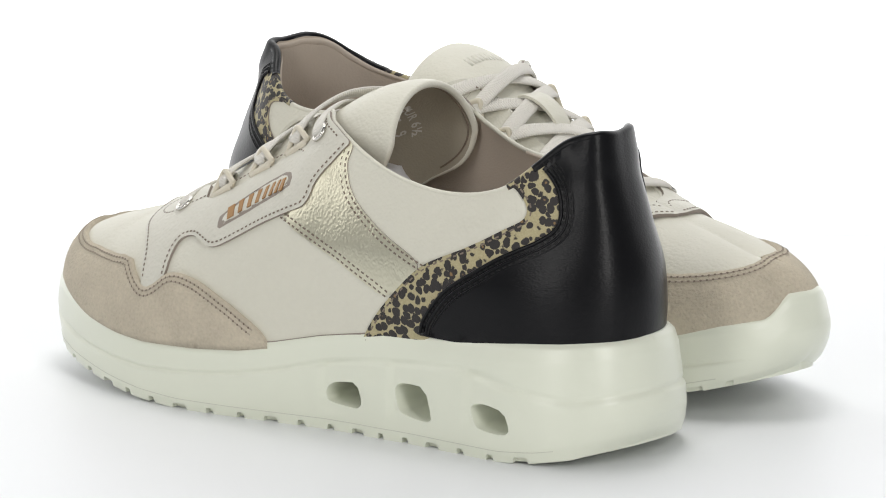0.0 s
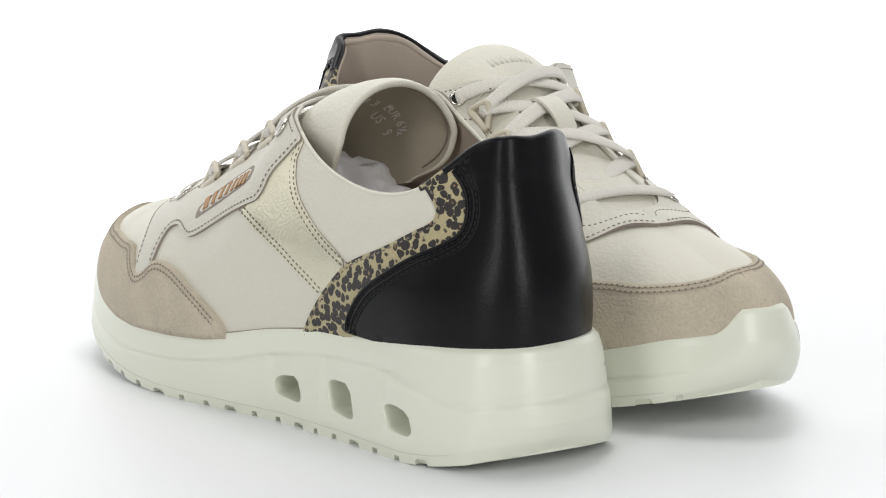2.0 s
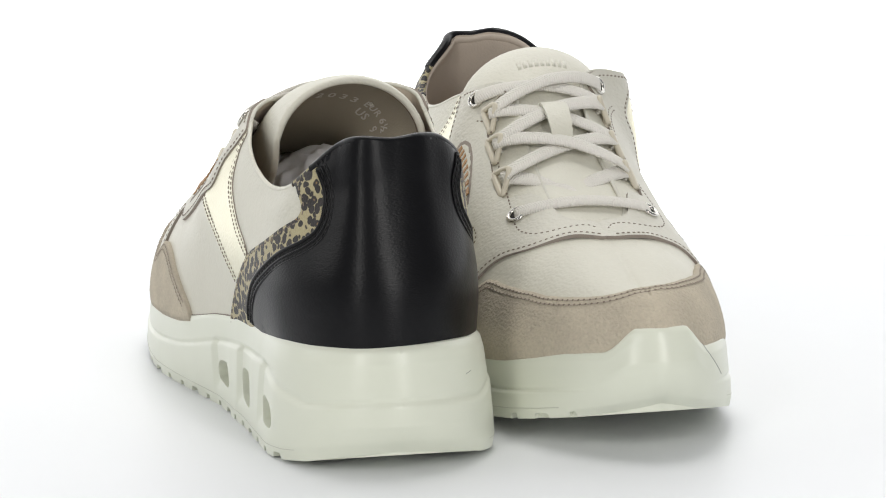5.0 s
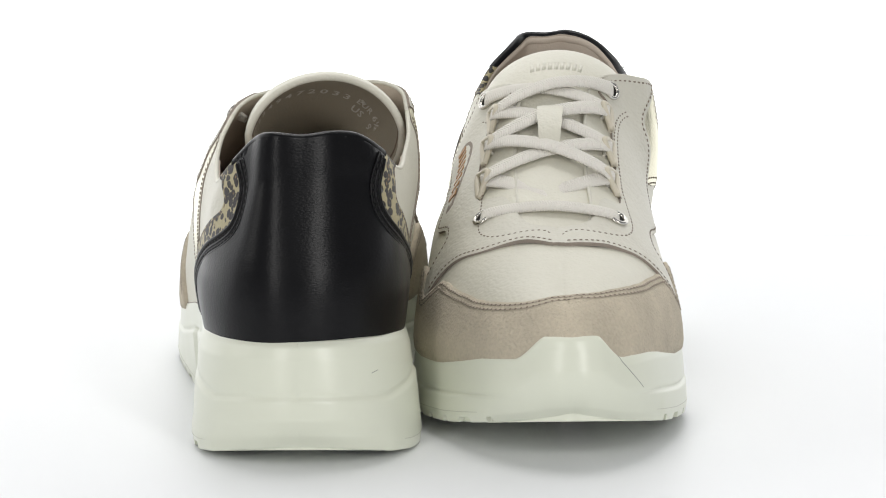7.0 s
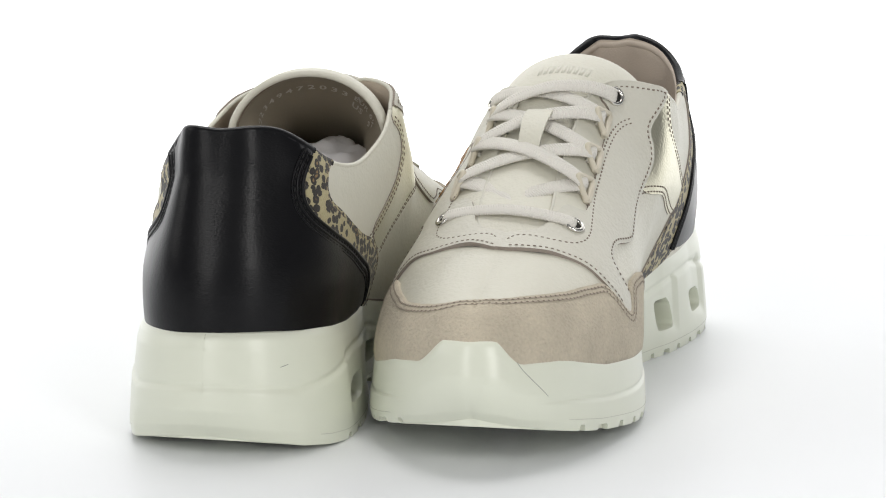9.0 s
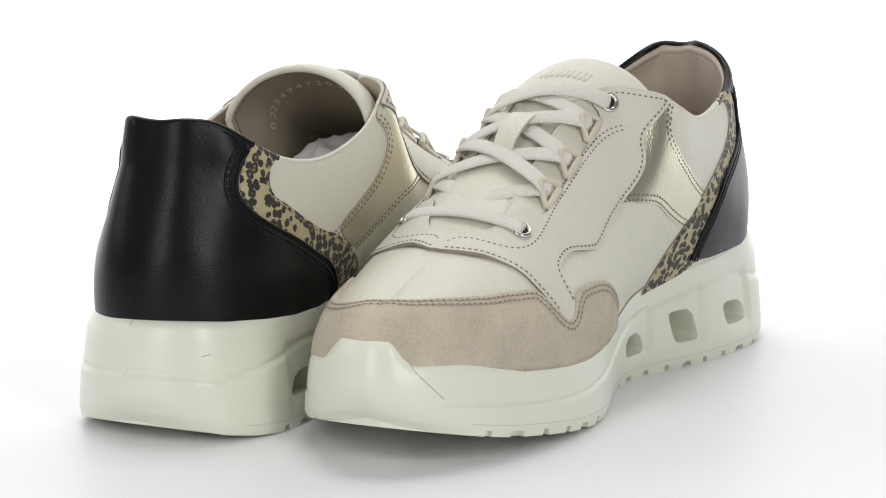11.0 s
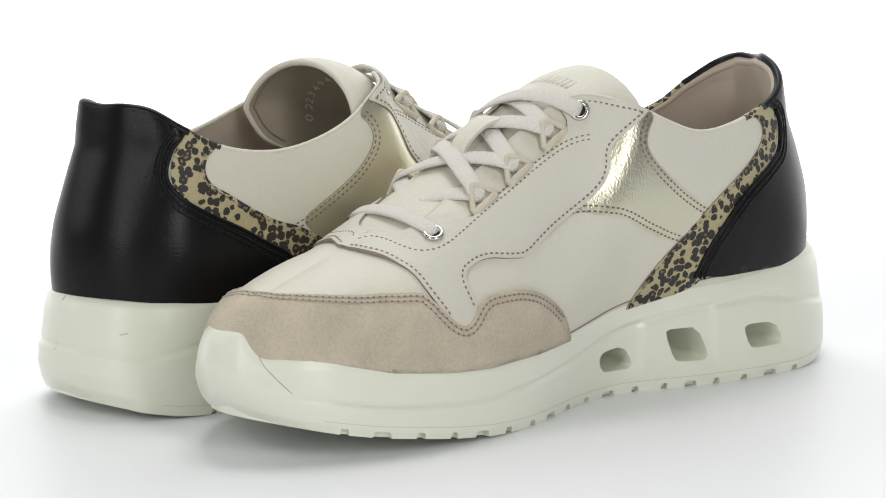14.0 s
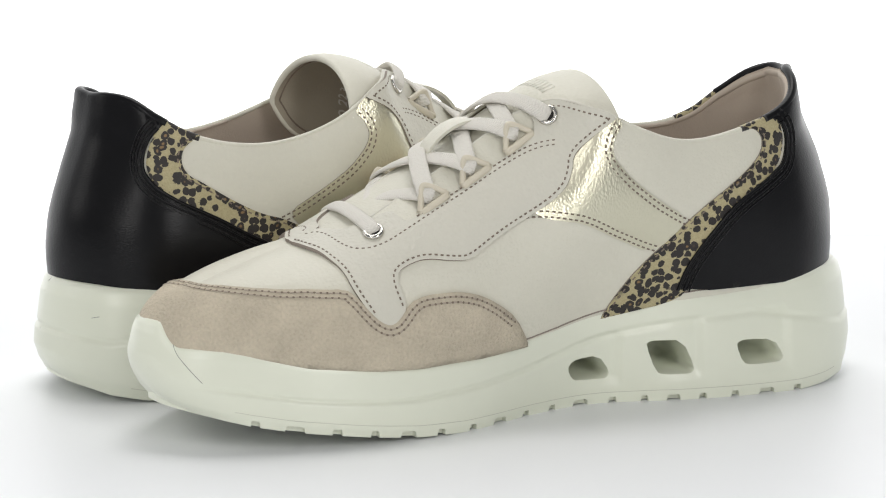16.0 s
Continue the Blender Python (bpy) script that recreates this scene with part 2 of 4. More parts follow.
# how far each upper's heel and instep stand out from the common last, in millimetres: heights, then station by station
HEEL_RISE = [0.0, 0.3, 0.5, 0.75, 0.88, 1.0]
HEEL_SWELL = {1: [(-13, 0, 0, 0, 0, 0, 0), (-10.8, 0, 1, 2.5, 1.5, 1, 1), (-9.5, 0, 1, 3, 2.5, 2.5, 2.5), (-8, 0, 0, 2.5, 1.6, 2, 2.4), (-7, 0, 0, 0.8, 0.8, 1, 1.2), (-6, -0.5, -0.5, -0.8, -0.2, 0, 0),
                  (-4.5, -2.6, -2.6, -3.2, -1.5, -0.5, 0), (-2.8, -1.6, -1.6, -2.2, -1.5, -0.6, -1.2), (-1.35, -1.8, -1.9, -3.3, -3.6, -2.6, -2.6), (0, -0.5, -0.4, -1.2, -1.4, -0.3, 0),
                  (0.9, 0, 0.3, -0.2, -0.2, 1.3, 1.7), (2.7, -1.2, -1.2, -2.2, -2.0, -1.2, -1.8), (4, -0.7, -0.3, -0.6, -0.6, 0, -0.5), (6, 0, 0, 0, -0.5, -0.8, -0.8), (7.6, 0, 0, 0, -1.6, -3, -3.6), (9, 0, 0, -0.5, -1.5, -2, -2.5), (13, 0, 0, 0, 0, 0, 0)],
              -1: [(-13, 0, 0, 0, 0, 0, 0), (-10, 0, 0.3, 0.5, 0.5, 0.5, 0.5), (-8.5, 0, 0.3, 1, 1, 1.5, 2), (-7, 0.5, 0.6, 1.6, 1.0, 1.6, 2.3), (-5.5, 0.6, 0.6, 0.3, 0.3, 0.3, 0.3), (-4, -0.5, -0.5, -0.5, -0.5, 0, 0), (-2.6, -1.2, -1.2, -1.6, -2.2, -1.6, -1.5),
                   (-1.25, -2.1, -2.0, -3.3, -5.9, -5.6, -6.6), (0, -0.6, -0.4, -1.2, -3.0, -2.4, -2.6), (1.25, 1.6, 1.8, -0.2, -1.8, -0.4, -2.2), (2.6, 1.0, 1.0, 0, -0.6, -1.4, -4.6), (4.2, 0, 0, 0, -0.5, -1.0, -2.2),
                   (6, 0, 0, -1.0, -2.0, -2.5, -3.0), (7.4, 0, -0.3, -4.0, -5.2, -6.0, -6.5), (8.3, 0, -0.8, -4.0, -4.8, -5.2, -5.5), (9.4, 0, -0.2, -1.5, -2.5, -2.5, -2.5), (13, 0, 0, 0, 0, 0, 0)]}


def heel_swell(q, w):
    q = (np.asarray(q, float) + 15) % 30 - 15
    w = np.asarray(w, float)
    rows = np.array(HEEL_SWELL[PAIR[0]])
    at = smooth(rows[:, 1:], np.interp(q, rows[:, 0], np.arange(len(rows))))
    k = np.interp(w, HEEL_RISE, np.arange(len(HEEL_RISE)))
    i = np.clip(k.astype(int), 0, len(HEEL_RISE) - 2)
    f = k - i
    f = f + 0.5 * (f * f * (3 - 2 * f) - f)
    lo, hi = (np.take_along_axis(at, (i + j)[..., None], -1)[..., 0] for j in (0, 1))
    return np.where(abs(q) < 13, lo + (hi - lo) * f, 0.0)


def upper(q, w):
    """The shoe's upper: w from 0 at the sole to 1 at the collar, the throat's edge or the ridge over the toes."""
    swell = heel_swell(q, w)[..., None]
    q, w = np.asarray(q, float), np.asarray(w, float)[..., None]
    xy, top, bel, o = ring(SOLE_OUT, SOLE_IN, q), ring(TOP_OUT, TOP_IN, q), ring(BELLY_OUT, BELLY_IN, q), outward(q)
    lift = sum(ramp(COLLAR[PAIR[0]], (q + d) % 30) for d in (-0.5, -0.25, 0, 0.25, 0.5)) / 5
    top = top + np.stack([0 * lift, -0.7 * np.where((q % 30 > 20.5) & (q % 30 < 22.5), lift.clip(0, 9), 0), lift], -1)
    turn = q % 30
    # over the toes both sides meet in one line
    meet = np.where((turn > 12) & (turn < 13), np.maximum(top[..., 1], 6), np.where((turn > 17) & (turn < 18), np.minimum(top[..., 1], 6), top[..., 1]))
    top = np.stack([top[..., 0], meet, top[..., 2]], -1)
    fall = 0.08 * ramp([(11, 0), (12.2, 1), (13.6, 1), (15, 0.3), (16.4, 1), (17.8, 1), (19, 0)], turn) * o[..., 0].clip(0, 1)
    xy = xy - o * ramp(INSET, xy[..., 0])[..., None]
    base = np.concatenate([xy, rim_at(q, xy[..., 0])[..., None] - 3], -1)
    tall = (top - base)[..., 2:]
    o3, up = np.concatenate([o, 0 * o[..., :1]], -1), np.array([0, 0, 1.0])
    p1 = base + o3 * bel[..., 0:1] + up * bel[..., 1:2] * tall
    p2 = top + o3 * bel[..., 2:3] - up * (bel[..., 3:4] * tall + fall[..., None] * bel[..., 2:3])
    v = 1 - w
    return base * v ** 3 + 3 * p1 * v * v * w + 3 * p2 * v * w * w + top * w ** 3 + o3 * swell


def upper_normal(q, w):
    w = np.clip(w, 0.002, 0.998)
    a = upper(q + 0.02, w) - upper(q - 0.02, w)
    b = upper(q, w + 0.002) - upper(q, w - 0.002)
    n = np.cross(b, a)
    n = n / (np.linalg.norm(n, axis=-1, keepdims=True) + 1e-12)
    o = outward(q)
    flip = np.sign(n[..., 0] * o[..., 0] + n[..., 1] * o[..., 1] + n[..., 2] * 0.8)[..., None]
    return n * np.where(flip == 0, 1, flip)


SIDE = [(0, -0.6), (0.12, 0), (0.3, -0.2), (0.5, -0.5), (0.60, -0.7), (0.85, -1.4), (0.96, -2.2), (1, -3.3)]
CREASE = [(0, .5), (2, .5), (4, .74), (6.35, .73), (7.15, .69), (8.35, .60), (9.9, .5), (11.3, .45), (13, .42), (15, .3),
          (17, .42), (18.7, .45), (20, .5), (21.65, .6), (22.85, .69), (23.65, .73), (26, .74), (28, .5), (30, .5)]

# scooped steps beside the vents: crease, and where the scoop runs out
VENT_STEPS = [(6.72, 5.9), (5.3, 4.4), (3.85, 3.0), (23.57, 22.7), (25.08, 24.0), (26.56, 25.6)]


def bumper(q):
    """How far the toe's bumper rises over the sole's rim."""
    d = abs((np.asarray(q) % 30) - 14.95)
    k = np.clip((1.5 - d) / 0.65, 0, 1)
    return 7.5 * k * k * (3 - 2 * k)


def sole(q, h):
    """The sole's side: h from 0 at the ground to 1 at the rim."""
    q, h = np.asarray(q, float), np.asarray(h, float)
    xy, o = ring(SOLE_OUT, SOLE_IN, q), outward(q)
    low, rim = ramp(TREAD, xy[..., 0]), rim_at(q, xy[..., 0]) + bumper(q)
    waist = ramp([(95, 0), (120, 1), (150, 1), (185, 0)], xy[..., 0]) * np.clip(1 - h, 0, 1) * 3
    out = ramp(SIDE, h) * ramp([(0, 1.7), (60, 1.2), (95, 0.3), (120, 0.3), (160, 0.8), (300, 1.2)], xy[..., 0]) - waist - 0.2 * bumper(q) * np.clip((h - 0.6) / 0.4, 0, 1)
    flare = np.clip(h, 0, 1) * ramp([(-8, 0), (-5.5, 0.6), (-4, 2.6), (-2.5, 1.0), (0, 0.4), (2.5, 1.0), (4, 0.7), (7, 0), (8, 0)], (q + 15) % 30 - 15)
    out = out - flare
    toe, heel = np.clip(1 - abs(q % 30 - 15) / 2.6, 0, 1), np.clip(1 - abs((q + 15) % 30 - 15) / 2.0, 0, 1)
    out = out - 9 * toe ** 0.7 * np.clip(1 - h / 0.55, 0, 1) ** 1.7 - 5 * heel ** 0.7 * np.clip(1 - h / 0.28, 0, 1)
    off = h - ramp(CREASE, q % 30)
    for edge, far in VENT_STEPS:
        run = ((q % 30) - edge) / (far - edge)
        out = out - 1.3 * np.where((run >= 0) & (run < 1), 1 - run, 0) * np.clip((0.76 - h) / 0.05, 0, 1) * np.clip((h - 0.18) / 0.1, 0, 1)
    plain = np.clip((abs(q % 30 - 15) - 1.6) / 1.2, 0, 1)
    out = out - (1.2 * np.exp(-(off / 0.025) ** 2) + (0.5 + 0.3 * np.clip(1 - abs((q + 15) % 30 - 15) / 5, 0, 1)) * np.clip(off / 0.05, 0, 1)) * plain
    xy = xy + o * out[..., None]
    return np.concatenate([xy, (low + (rim - low) * h)[..., None]], -1)

# ---- the studio: a white table that sweeps up into a backdrop with added glow ----
def mesh_object(name, points, faces, mat, parent=None, label="", smooth_faces=True, mirror=1, unit=0.001, weld=False):
    pts = np.asarray(points, float) * unit
    if mirror < 0:
        pts = pts * np.array([1, -1, 1])
        faces = [tuple(f)[::-1] for f in faces]
    me = bpy.data.meshes.new(name)
    me.from_pydata(pts.tolist(), [], [tuple(int(i) for i in f) for f in faces])
    me.materials.append(mat)
    if weld:
        bm = bmesh.new()
        bm.from_mesh(me)
        bmesh.ops.remove_doubles(bm, verts=bm.verts, dist=0.00025)
        for turn in range(40 if name == "quarter" else 0):
            bmesh.ops.smooth_vert(bm, verts=[v for v in bm.verts if v.co.x > 0.208 + 0.0003 * turn and v.co.z > 0.040 and abs(v.co.y - 0.006 * mirror) < 0.036 - 0.0006 * turn and not v.is_boundary], factor=0.5, use_axis_x=False, use_axis_y=False, use_axis_z=True)
        bm.to_mesh(me)
        bm.free()
    me.validate()
    if smooth_faces:
        me.polygons.foreach_set("use_smooth", [True] * len(me.polygons))
    ob = new(name, me)
    if parent:
        ob.parent = parent
    if label:
        tagged(ob, label)
    return ob


def studio():
    floor = mesh_object("floor", [(-2.6, -2.5, 0), (2.6, -2.5, 0), (2.6, 0.3, 0), (-2.6, 0.3, 0)], [(0, 1, 2, 3)], TABLE, None, "smooth white studio table", True, 1, 1.0)
    tagged(floor, category="studio table", kind="structure")
    prof = [(0.3 + 0.6 * math.sin(a), 0.6 - 0.6 * math.cos(a)) for a in np.linspace(0.0, math.pi / 2, 12)] + [(0.9, 2.2)]
    pts = [(x, y, z) for y, z in prof for x in (-2.6, 2.6)]
    faces = [(2 * i, 2 * i + 1, 2 * i + 3, 2 * i + 2) for i in range(len(prof) - 1)]
    back = mesh_object("backdrop", pts, faces, GLOW, None, "white backdrop with its brightness put in as glow", True, 1, 1.0)
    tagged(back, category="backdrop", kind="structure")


studio()


# ---- how the pieces of a shoe are cut and laid ----
def grid_faces(n, m, wrap=False):
    k = n if wrap else n - 1
    return [(i * m + j, ((i + 1) % n) * m + j, ((i + 1) % n) * m + j + 1, i * m + j + 1) for i in range(k) for j in range(m - 1)]


def rounded(poly, times=2, closed=True):
    p = np.asarray(poly, float)
    for _ in range(times):
        nxt = np.roll(p, -1, 0) if closed else p[1:]
        cur = p if closed else p[:-1]
        q = np.empty((2 * len(cur), 2))
        q[0::2], q[1::2] = cur * 0.75 + nxt * 0.25, cur * 0.25 + nxt * 0.75
        p = q if closed else np.vstack([p[:1], q, p[-1:]])
    return p


def spaced(poly, step, scale, closed=True):
    p = np.asarray(poly, float)
    if closed:
        p = np.vstack([p, p[:1]])
    out = []
    for a, b in zip(p[:-1], p[1:]):
        n = max(1, int(np.ceil(np.linalg.norm((b - a) * scale) / step)))
        out += [a + (b - a) * i / n for i in range(n)]
    return np.array(out if closed else out + [p[-1]])


def within(pts, poly):
    x, y = pts[:, 0], pts[:, 1]
    hit = np.zeros(len(pts), bool)
    for (x0, y0), (x1, y1) in zip(poly, np.roll(poly, -1, 0)):
        cross = (y0 > y) != (y1 > y)
        hit ^= cross & (x < (x1 - x0) * (y - y0) / (y1 - y0 + 1e-15) + x0)
    return hit


PLAN = np.array([22.0, 80.0])


def fill(outer, holes=(), step=3.0):
    """Triangles that fill an outline, with its holes left open; the first points are the outline's."""
    loops = [outer, *holes]
    pts, edges = [], []
    for loop in loops:
        k = len(pts)
        pts += [tuple(p) for p in loop]
        edges += [(k + i, k + (i + 1) % len(loop)) for i in range(len(loop))]
    lo, hi = outer.min(0), outer.max(0)
    gx, gy = np.meshgrid(np.arange(lo[0], hi[0], step / PLAN[0]), np.arange(lo[1], hi[1], step / PLAN[1]), indexing="ij")
    g = np.stack([gx.ravel(), gy.ravel()], 1)
    g = g[within(g, outer)]
    for h in holes:
        g = g[~within(g, h)]
    rim = np.array(pts) * PLAN
    far = np.array([np.min(((rim - p * PLAN) ** 2).sum(1)) for p in g]) > (0.45 * step) ** 2 if len(g) else []
    pts += [tuple(p) for p in g[far]] if len(g) else []
    v, _, f, *_ = delaunay_2d_cdt([Vector((p[0] * PLAN[0], p[1] * PLAN[1])) for p in pts], edges, [], 0, 1e-7)
    v = np.array([(a.x, a.y) for a in v]) / PLAN
    mid = np.array([v[list(t)].mean(0) for t in f])
    keep = within(mid, outer)
    for h in holes:
        keep &= ~within(mid, h)
    return v, [t for t, k in zip(f, keep) if k]


def lay(q, w, lift):
    return upper(q, w) + upper_normal(q, w) * np.asarray(lift)[..., None]


def panel(name, outline, mat, parent, mirror, lift, label="", step=3.0, times=2, edge=None):
    """A piece of leather on the upper, with a cut edge."""
    outer = spaced(rounded(outline, times), 1.6, PLAN)
    outer[:, 1] = outer[:, 1].clip(0, 1)
    v, f = fill(outer, (), step)
    n = len(outer)
    high = np.full(len(v), lift)
    high[:n] = lift * 0.82
    pts = lay(v[:, 0], v[:, 1], high)
    brow = lay(outer[:, 0], outer[:, 1], np.full(n, lift * 0.82))
    foot = lay(outer[:, 0], outer[:, 1], np.full(n, -0.4))
    k = len(pts)
    faces = list(f) + [(k + i, k + (i + 1) % n, k + n + (i + 1) % n, k + n + i) for i in range(n)]
    ob = mesh_object(name, np.vstack([pts, brow, foot]), faces, mat, parent, label, True, mirror, weld=name == "toe_guard")
    # walls take the cut leather's brown, with contact shadow put into the colour
    if edge and name != "toe_guard":
        ob.data.materials.append(edge)
        for p in ob.data.polygons:
            p.material_index = 1 if p.vertices[0] >= k else 0
    return ob


def stitching(path, mat, parent, mirror, lift, side, rows=(1.8,), pitch=2.6, long=1.7, label="", holes=False):
    """Rows of short stitches beside a line on the upper; side: +1 or -1 of the line's way."""
    qw = spaced(rounded(path, 2, False), 0.5, PLAN, False)
    qw = qw[(qw[:, 1] >= 0) & (qw[:, 1] < 0.97)]
    line = lay(qw[:, 0], qw[:, 1], np.full(len(qw), lift))
    nor = upper_normal(qw[:, 0], qw[:, 1])
    tan = np.gradient(line, axis=0)
    tan /= np.linalg.norm(tan, axis=1, keepdims=True) + 1e-9
    across = np.cross(nor, tan) * side
    pts, faces, pricks = [], [], []
    for row in rows:
        run = line + across * row
        far = np.r_[0, np.cumsum(np.linalg.norm(np.diff(run, axis=0), axis=1))]
        for d in np.arange(pitch / 2, far[-1], pitch):
            c = np.array([np.interp(d, far, run[:, k]) for k in range(3)])
            i = int(np.clip(np.searchsorted(far, d), 1, len(far) - 1))
            t, o, n = tan[i], across[i], nor[i]
            k = len(pts)
            for a, b, h in ((-1, -1, 0), (1, -1, 0), (1, 1, 0), (-1, 1, 0), (-.7, -.5, 1), (.7, -.5, 1), (.7, .5, 1), (-.7, .5, 1)):
                pts.append(c + t * a * long / 2 + o * b * 0.32 + n * (h * 0.19 - 0.1))
            faces += [(k + 4, k + 5, k + 6, k + 7)] + [(k + i, k + (i + 1) % 4, k + 4 + (i + 1) % 4, k + 4 + i) for i in range(4)]
            # dark dots between the stitches paint the shade of pricked holes
            if holes:
                e = c + t * pitch / 2 - n * 0.02
                pricks.append(([e + t * 0.5 * math.cos(g) + o * 0.46 * math.sin(g) + n * 0.12 for g in np.arange(6) * math.pi / 3] + [e - n * 0.2], [(0, 1, 2, 3, 4, 5)]))
    if pricks:
        mesh_object("needle_hole_shade", *joined(pricks), THREAD, parent, "", False, mirror)
    if pts:
        mesh_object("stitching", pts, faces, mat, parent, label, False, mirror)


def folded_edge(path, mat, parent, mirror, lift, side, off, r):
    """The raised welt beside a line on the upper, where leather is turned under or pulled up between stitches."""
    qw = spaced(rounded(path, 2, False), 1.2, PLAN, False)
    qw = qw[qw[:, 1] < 0.94]
    line, nor = lay(qw[:, 0], qw[:, 1].clip(0, 1), np.full(len(qw), lift)), upper_normal(qw[:, 0], qw[:, 1])
    tan = np.gradient(line, axis=0)
    tan /= np.linalg.norm(tan, axis=1, keepdims=True) + 1e-9
    mesh_object("folded_edge", *tube(line + np.cross(nor, tan) * side * off, r, 7), mat, parent, "", True, mirror)


def tube(path, radius, sides=8, closed=False):
    p = np.asarray(path, float)
    t = np.roll(p, -1, 0) - np.roll(p, 1, 0) if closed else np.gradient(p, axis=0)
    t /= np.linalg.norm(t, axis=1, keepdims=True) + 1e-9
    ref = np.array([0.31, 0.2, 0.93])
    a = np.cross(t, ref)
    a /= np.linalg.norm(a, axis=1, keepdims=True) + 1e-9
    b = np.cross(t, a)
    ang = np.linspace(0, 2 * np.pi, sides, endpoint=False)
    pts = (p[:, None] + radius * (a[:, None] * np.cos(ang)[None, :, None] + b[:, None] * np.sin(ang)[None, :, None])).reshape(-1, 3)
    n = len(p)
    k = n if closed else n - 1
    faces = [(i * sides + j, ((i + 1) % n) * sides + j, ((i + 1) % n) * sides + (j + 1) % sides, i * sides + (j + 1) % sides) for i in range(k) for j in range(sides)]
    if not closed:
        faces += [tuple(range(sides))[::-1], tuple((n - 1) * sides + j for j in range(sides))]
    return pts, faces


def ribbon(ctrl, wide, thick, ups):
    """A flat woven lace through points, its face turned to ups."""
    s = np.linspace(0, len(ctrl) - 1, 8 * (len(ctrl) - 1) + 1)
    p, up = smooth(ctrl, s), smooth(ups, s)
    t = np.gradient(p, axis=0)
    t /= np.linalg.norm(t, axis=1, keepdims=True)
    side = np.cross(t, up)
    side /= np.linalg.norm(side, axis=1, keepdims=True)
    up = np.cross(side, t)
    sec = [(-1, 0), (-.85, .75), (-.4, 1), (.4, 1), (.85, .75), (1, 0), (.85, -.75), (-.85, -.75)]
    slim = (1 - 0.55 * np.clip(1 - np.minimum(s, s[-1] - s), 0, 1) ** 0.7)[:, None]
    pts = np.stack([p + side * a * slim * wide / 2 + up * b * thick / 2 for a, b in sec], 1).reshape(-1, 3)
    m, n = len(sec), len(p)
    faces = [(i * m + j, (i + 1) * m + j, (i + 1) * m + (j + 1) % m, i * m + (j + 1) % m) for i in range(n - 1) for j in range(m)]
    return pts, faces + [tuple(range(m))[::-1], tuple((n - 1) * m + j for j in range(m))]


def joined(pieces):
    pts, faces = [], []
    for p, f in pieces:
        k = len(pts)
        pts += list(p)
        faces += [tuple(i + k for i in face) for face in f]
    return pts, faces


# ---- the cut of the upper's pieces: (station, height) ----
GUARD_EDGE = [(7.62, 0), (7.65, .04), (7.85, .09), (8.25, .15), (8.75, .2), (9.3, .26), (9.65, .3), (9.85, .3), (9.98, .26), (10.15, .24),
              (10.33, .27), (10.58, .34), (10.88, .445), (11.4, .41), (11.8, .365), (12.4, .345), (13.25, .43), (13.8, .57), (14.25, .77), (14.5, 1), (14.5, 1), (15.5, 1), (15.5, 1), (15.75, .80), (16.3, .61),
              (17.25, .46), (17.9, .41), (18.35, .44), (18.78, .48), (18.95, .43), (19.2, .31), (19.35, .255), (19.5, .225), (19.62, .24),
              (19.75, .31), (19.95, .32), (20.3, .29), (20.65, .25), (21.2, .18), (21.6, .12), (21.9, .03), (21.92, 0)]
STAY_OUT = [(10.15, .2), (10.35, .29), (10.65, .48), (10.98, .62), (11.4, .70), (12.0, .80), (12.45, .94), (12.5, 1), (12.5, 1), (12.5, 1), (11.4, 1), (10.6, .98), (10.35, .8), (10.2, .72), (9.6, .73), (8.9, .78), (8.75, .84), (8.95, .96), (8.6, 1), (8.2, 1), (7.5, 1),
            (7.25, 1), (7.45, .93), (7.75, .74), (7.68, .65), (7.78, .585), (9.0, .39), (9.28, .375), (9.55, .425), (9.85, .49), (10.05, .485), (10.0, .40), (9.85, .29), (9.9, .2)]
STAY_IN = [(19.5, .17), (19.2, .3), (18.93, .46), (18.7, .62), (18.38, .68), (17.9, .76), (17.55, .92), (17.5, 1), (17.5, 1), (17.5, 1), (18.6, 1), (19.4, .97), (19.5, .81), (19.62, .77), (20.2, .78), (20.85, .82), (20.97, .87), (20.9, .97), (21.2, 1), (21.8, 1), (22.5, 1), (22.4, .98), (22.2, .92),
           (21.88, .83), (21.62, .735), (21.68, .67), (21.66, .59), (21.38, .505), (20.75, .425), (20.5, .39), (20.3, .415), (19.85, .50), (19.65, .52), (19.48, .51), (19.5, .44), (19.7, .30), (19.7, .2)]
GOLD_OUT = [(8.1, .52), (8.0, .62), (7.9, .74), (7.6, .93), (7.45, 1), (7.2, 1), (7.22, .96), (7.25, .9), (6.95, .81), (6.25, .72), (5.0, .53), (5.1, .38), (5.5, .25), (6.1, .36), (6.95, .48)]
GOLD_IN = [(21.2, .47), (21.3, .6), (21.3, .75), (21.4, .85), (21.9, .95), (22.2, 1), (22.65, 1), (22.35, .88), (22.35, .79), (22.8, .75), (23.55, .68), (24.5, .52), (23.95, .32), (23.25, .41), (22.35, .47)]
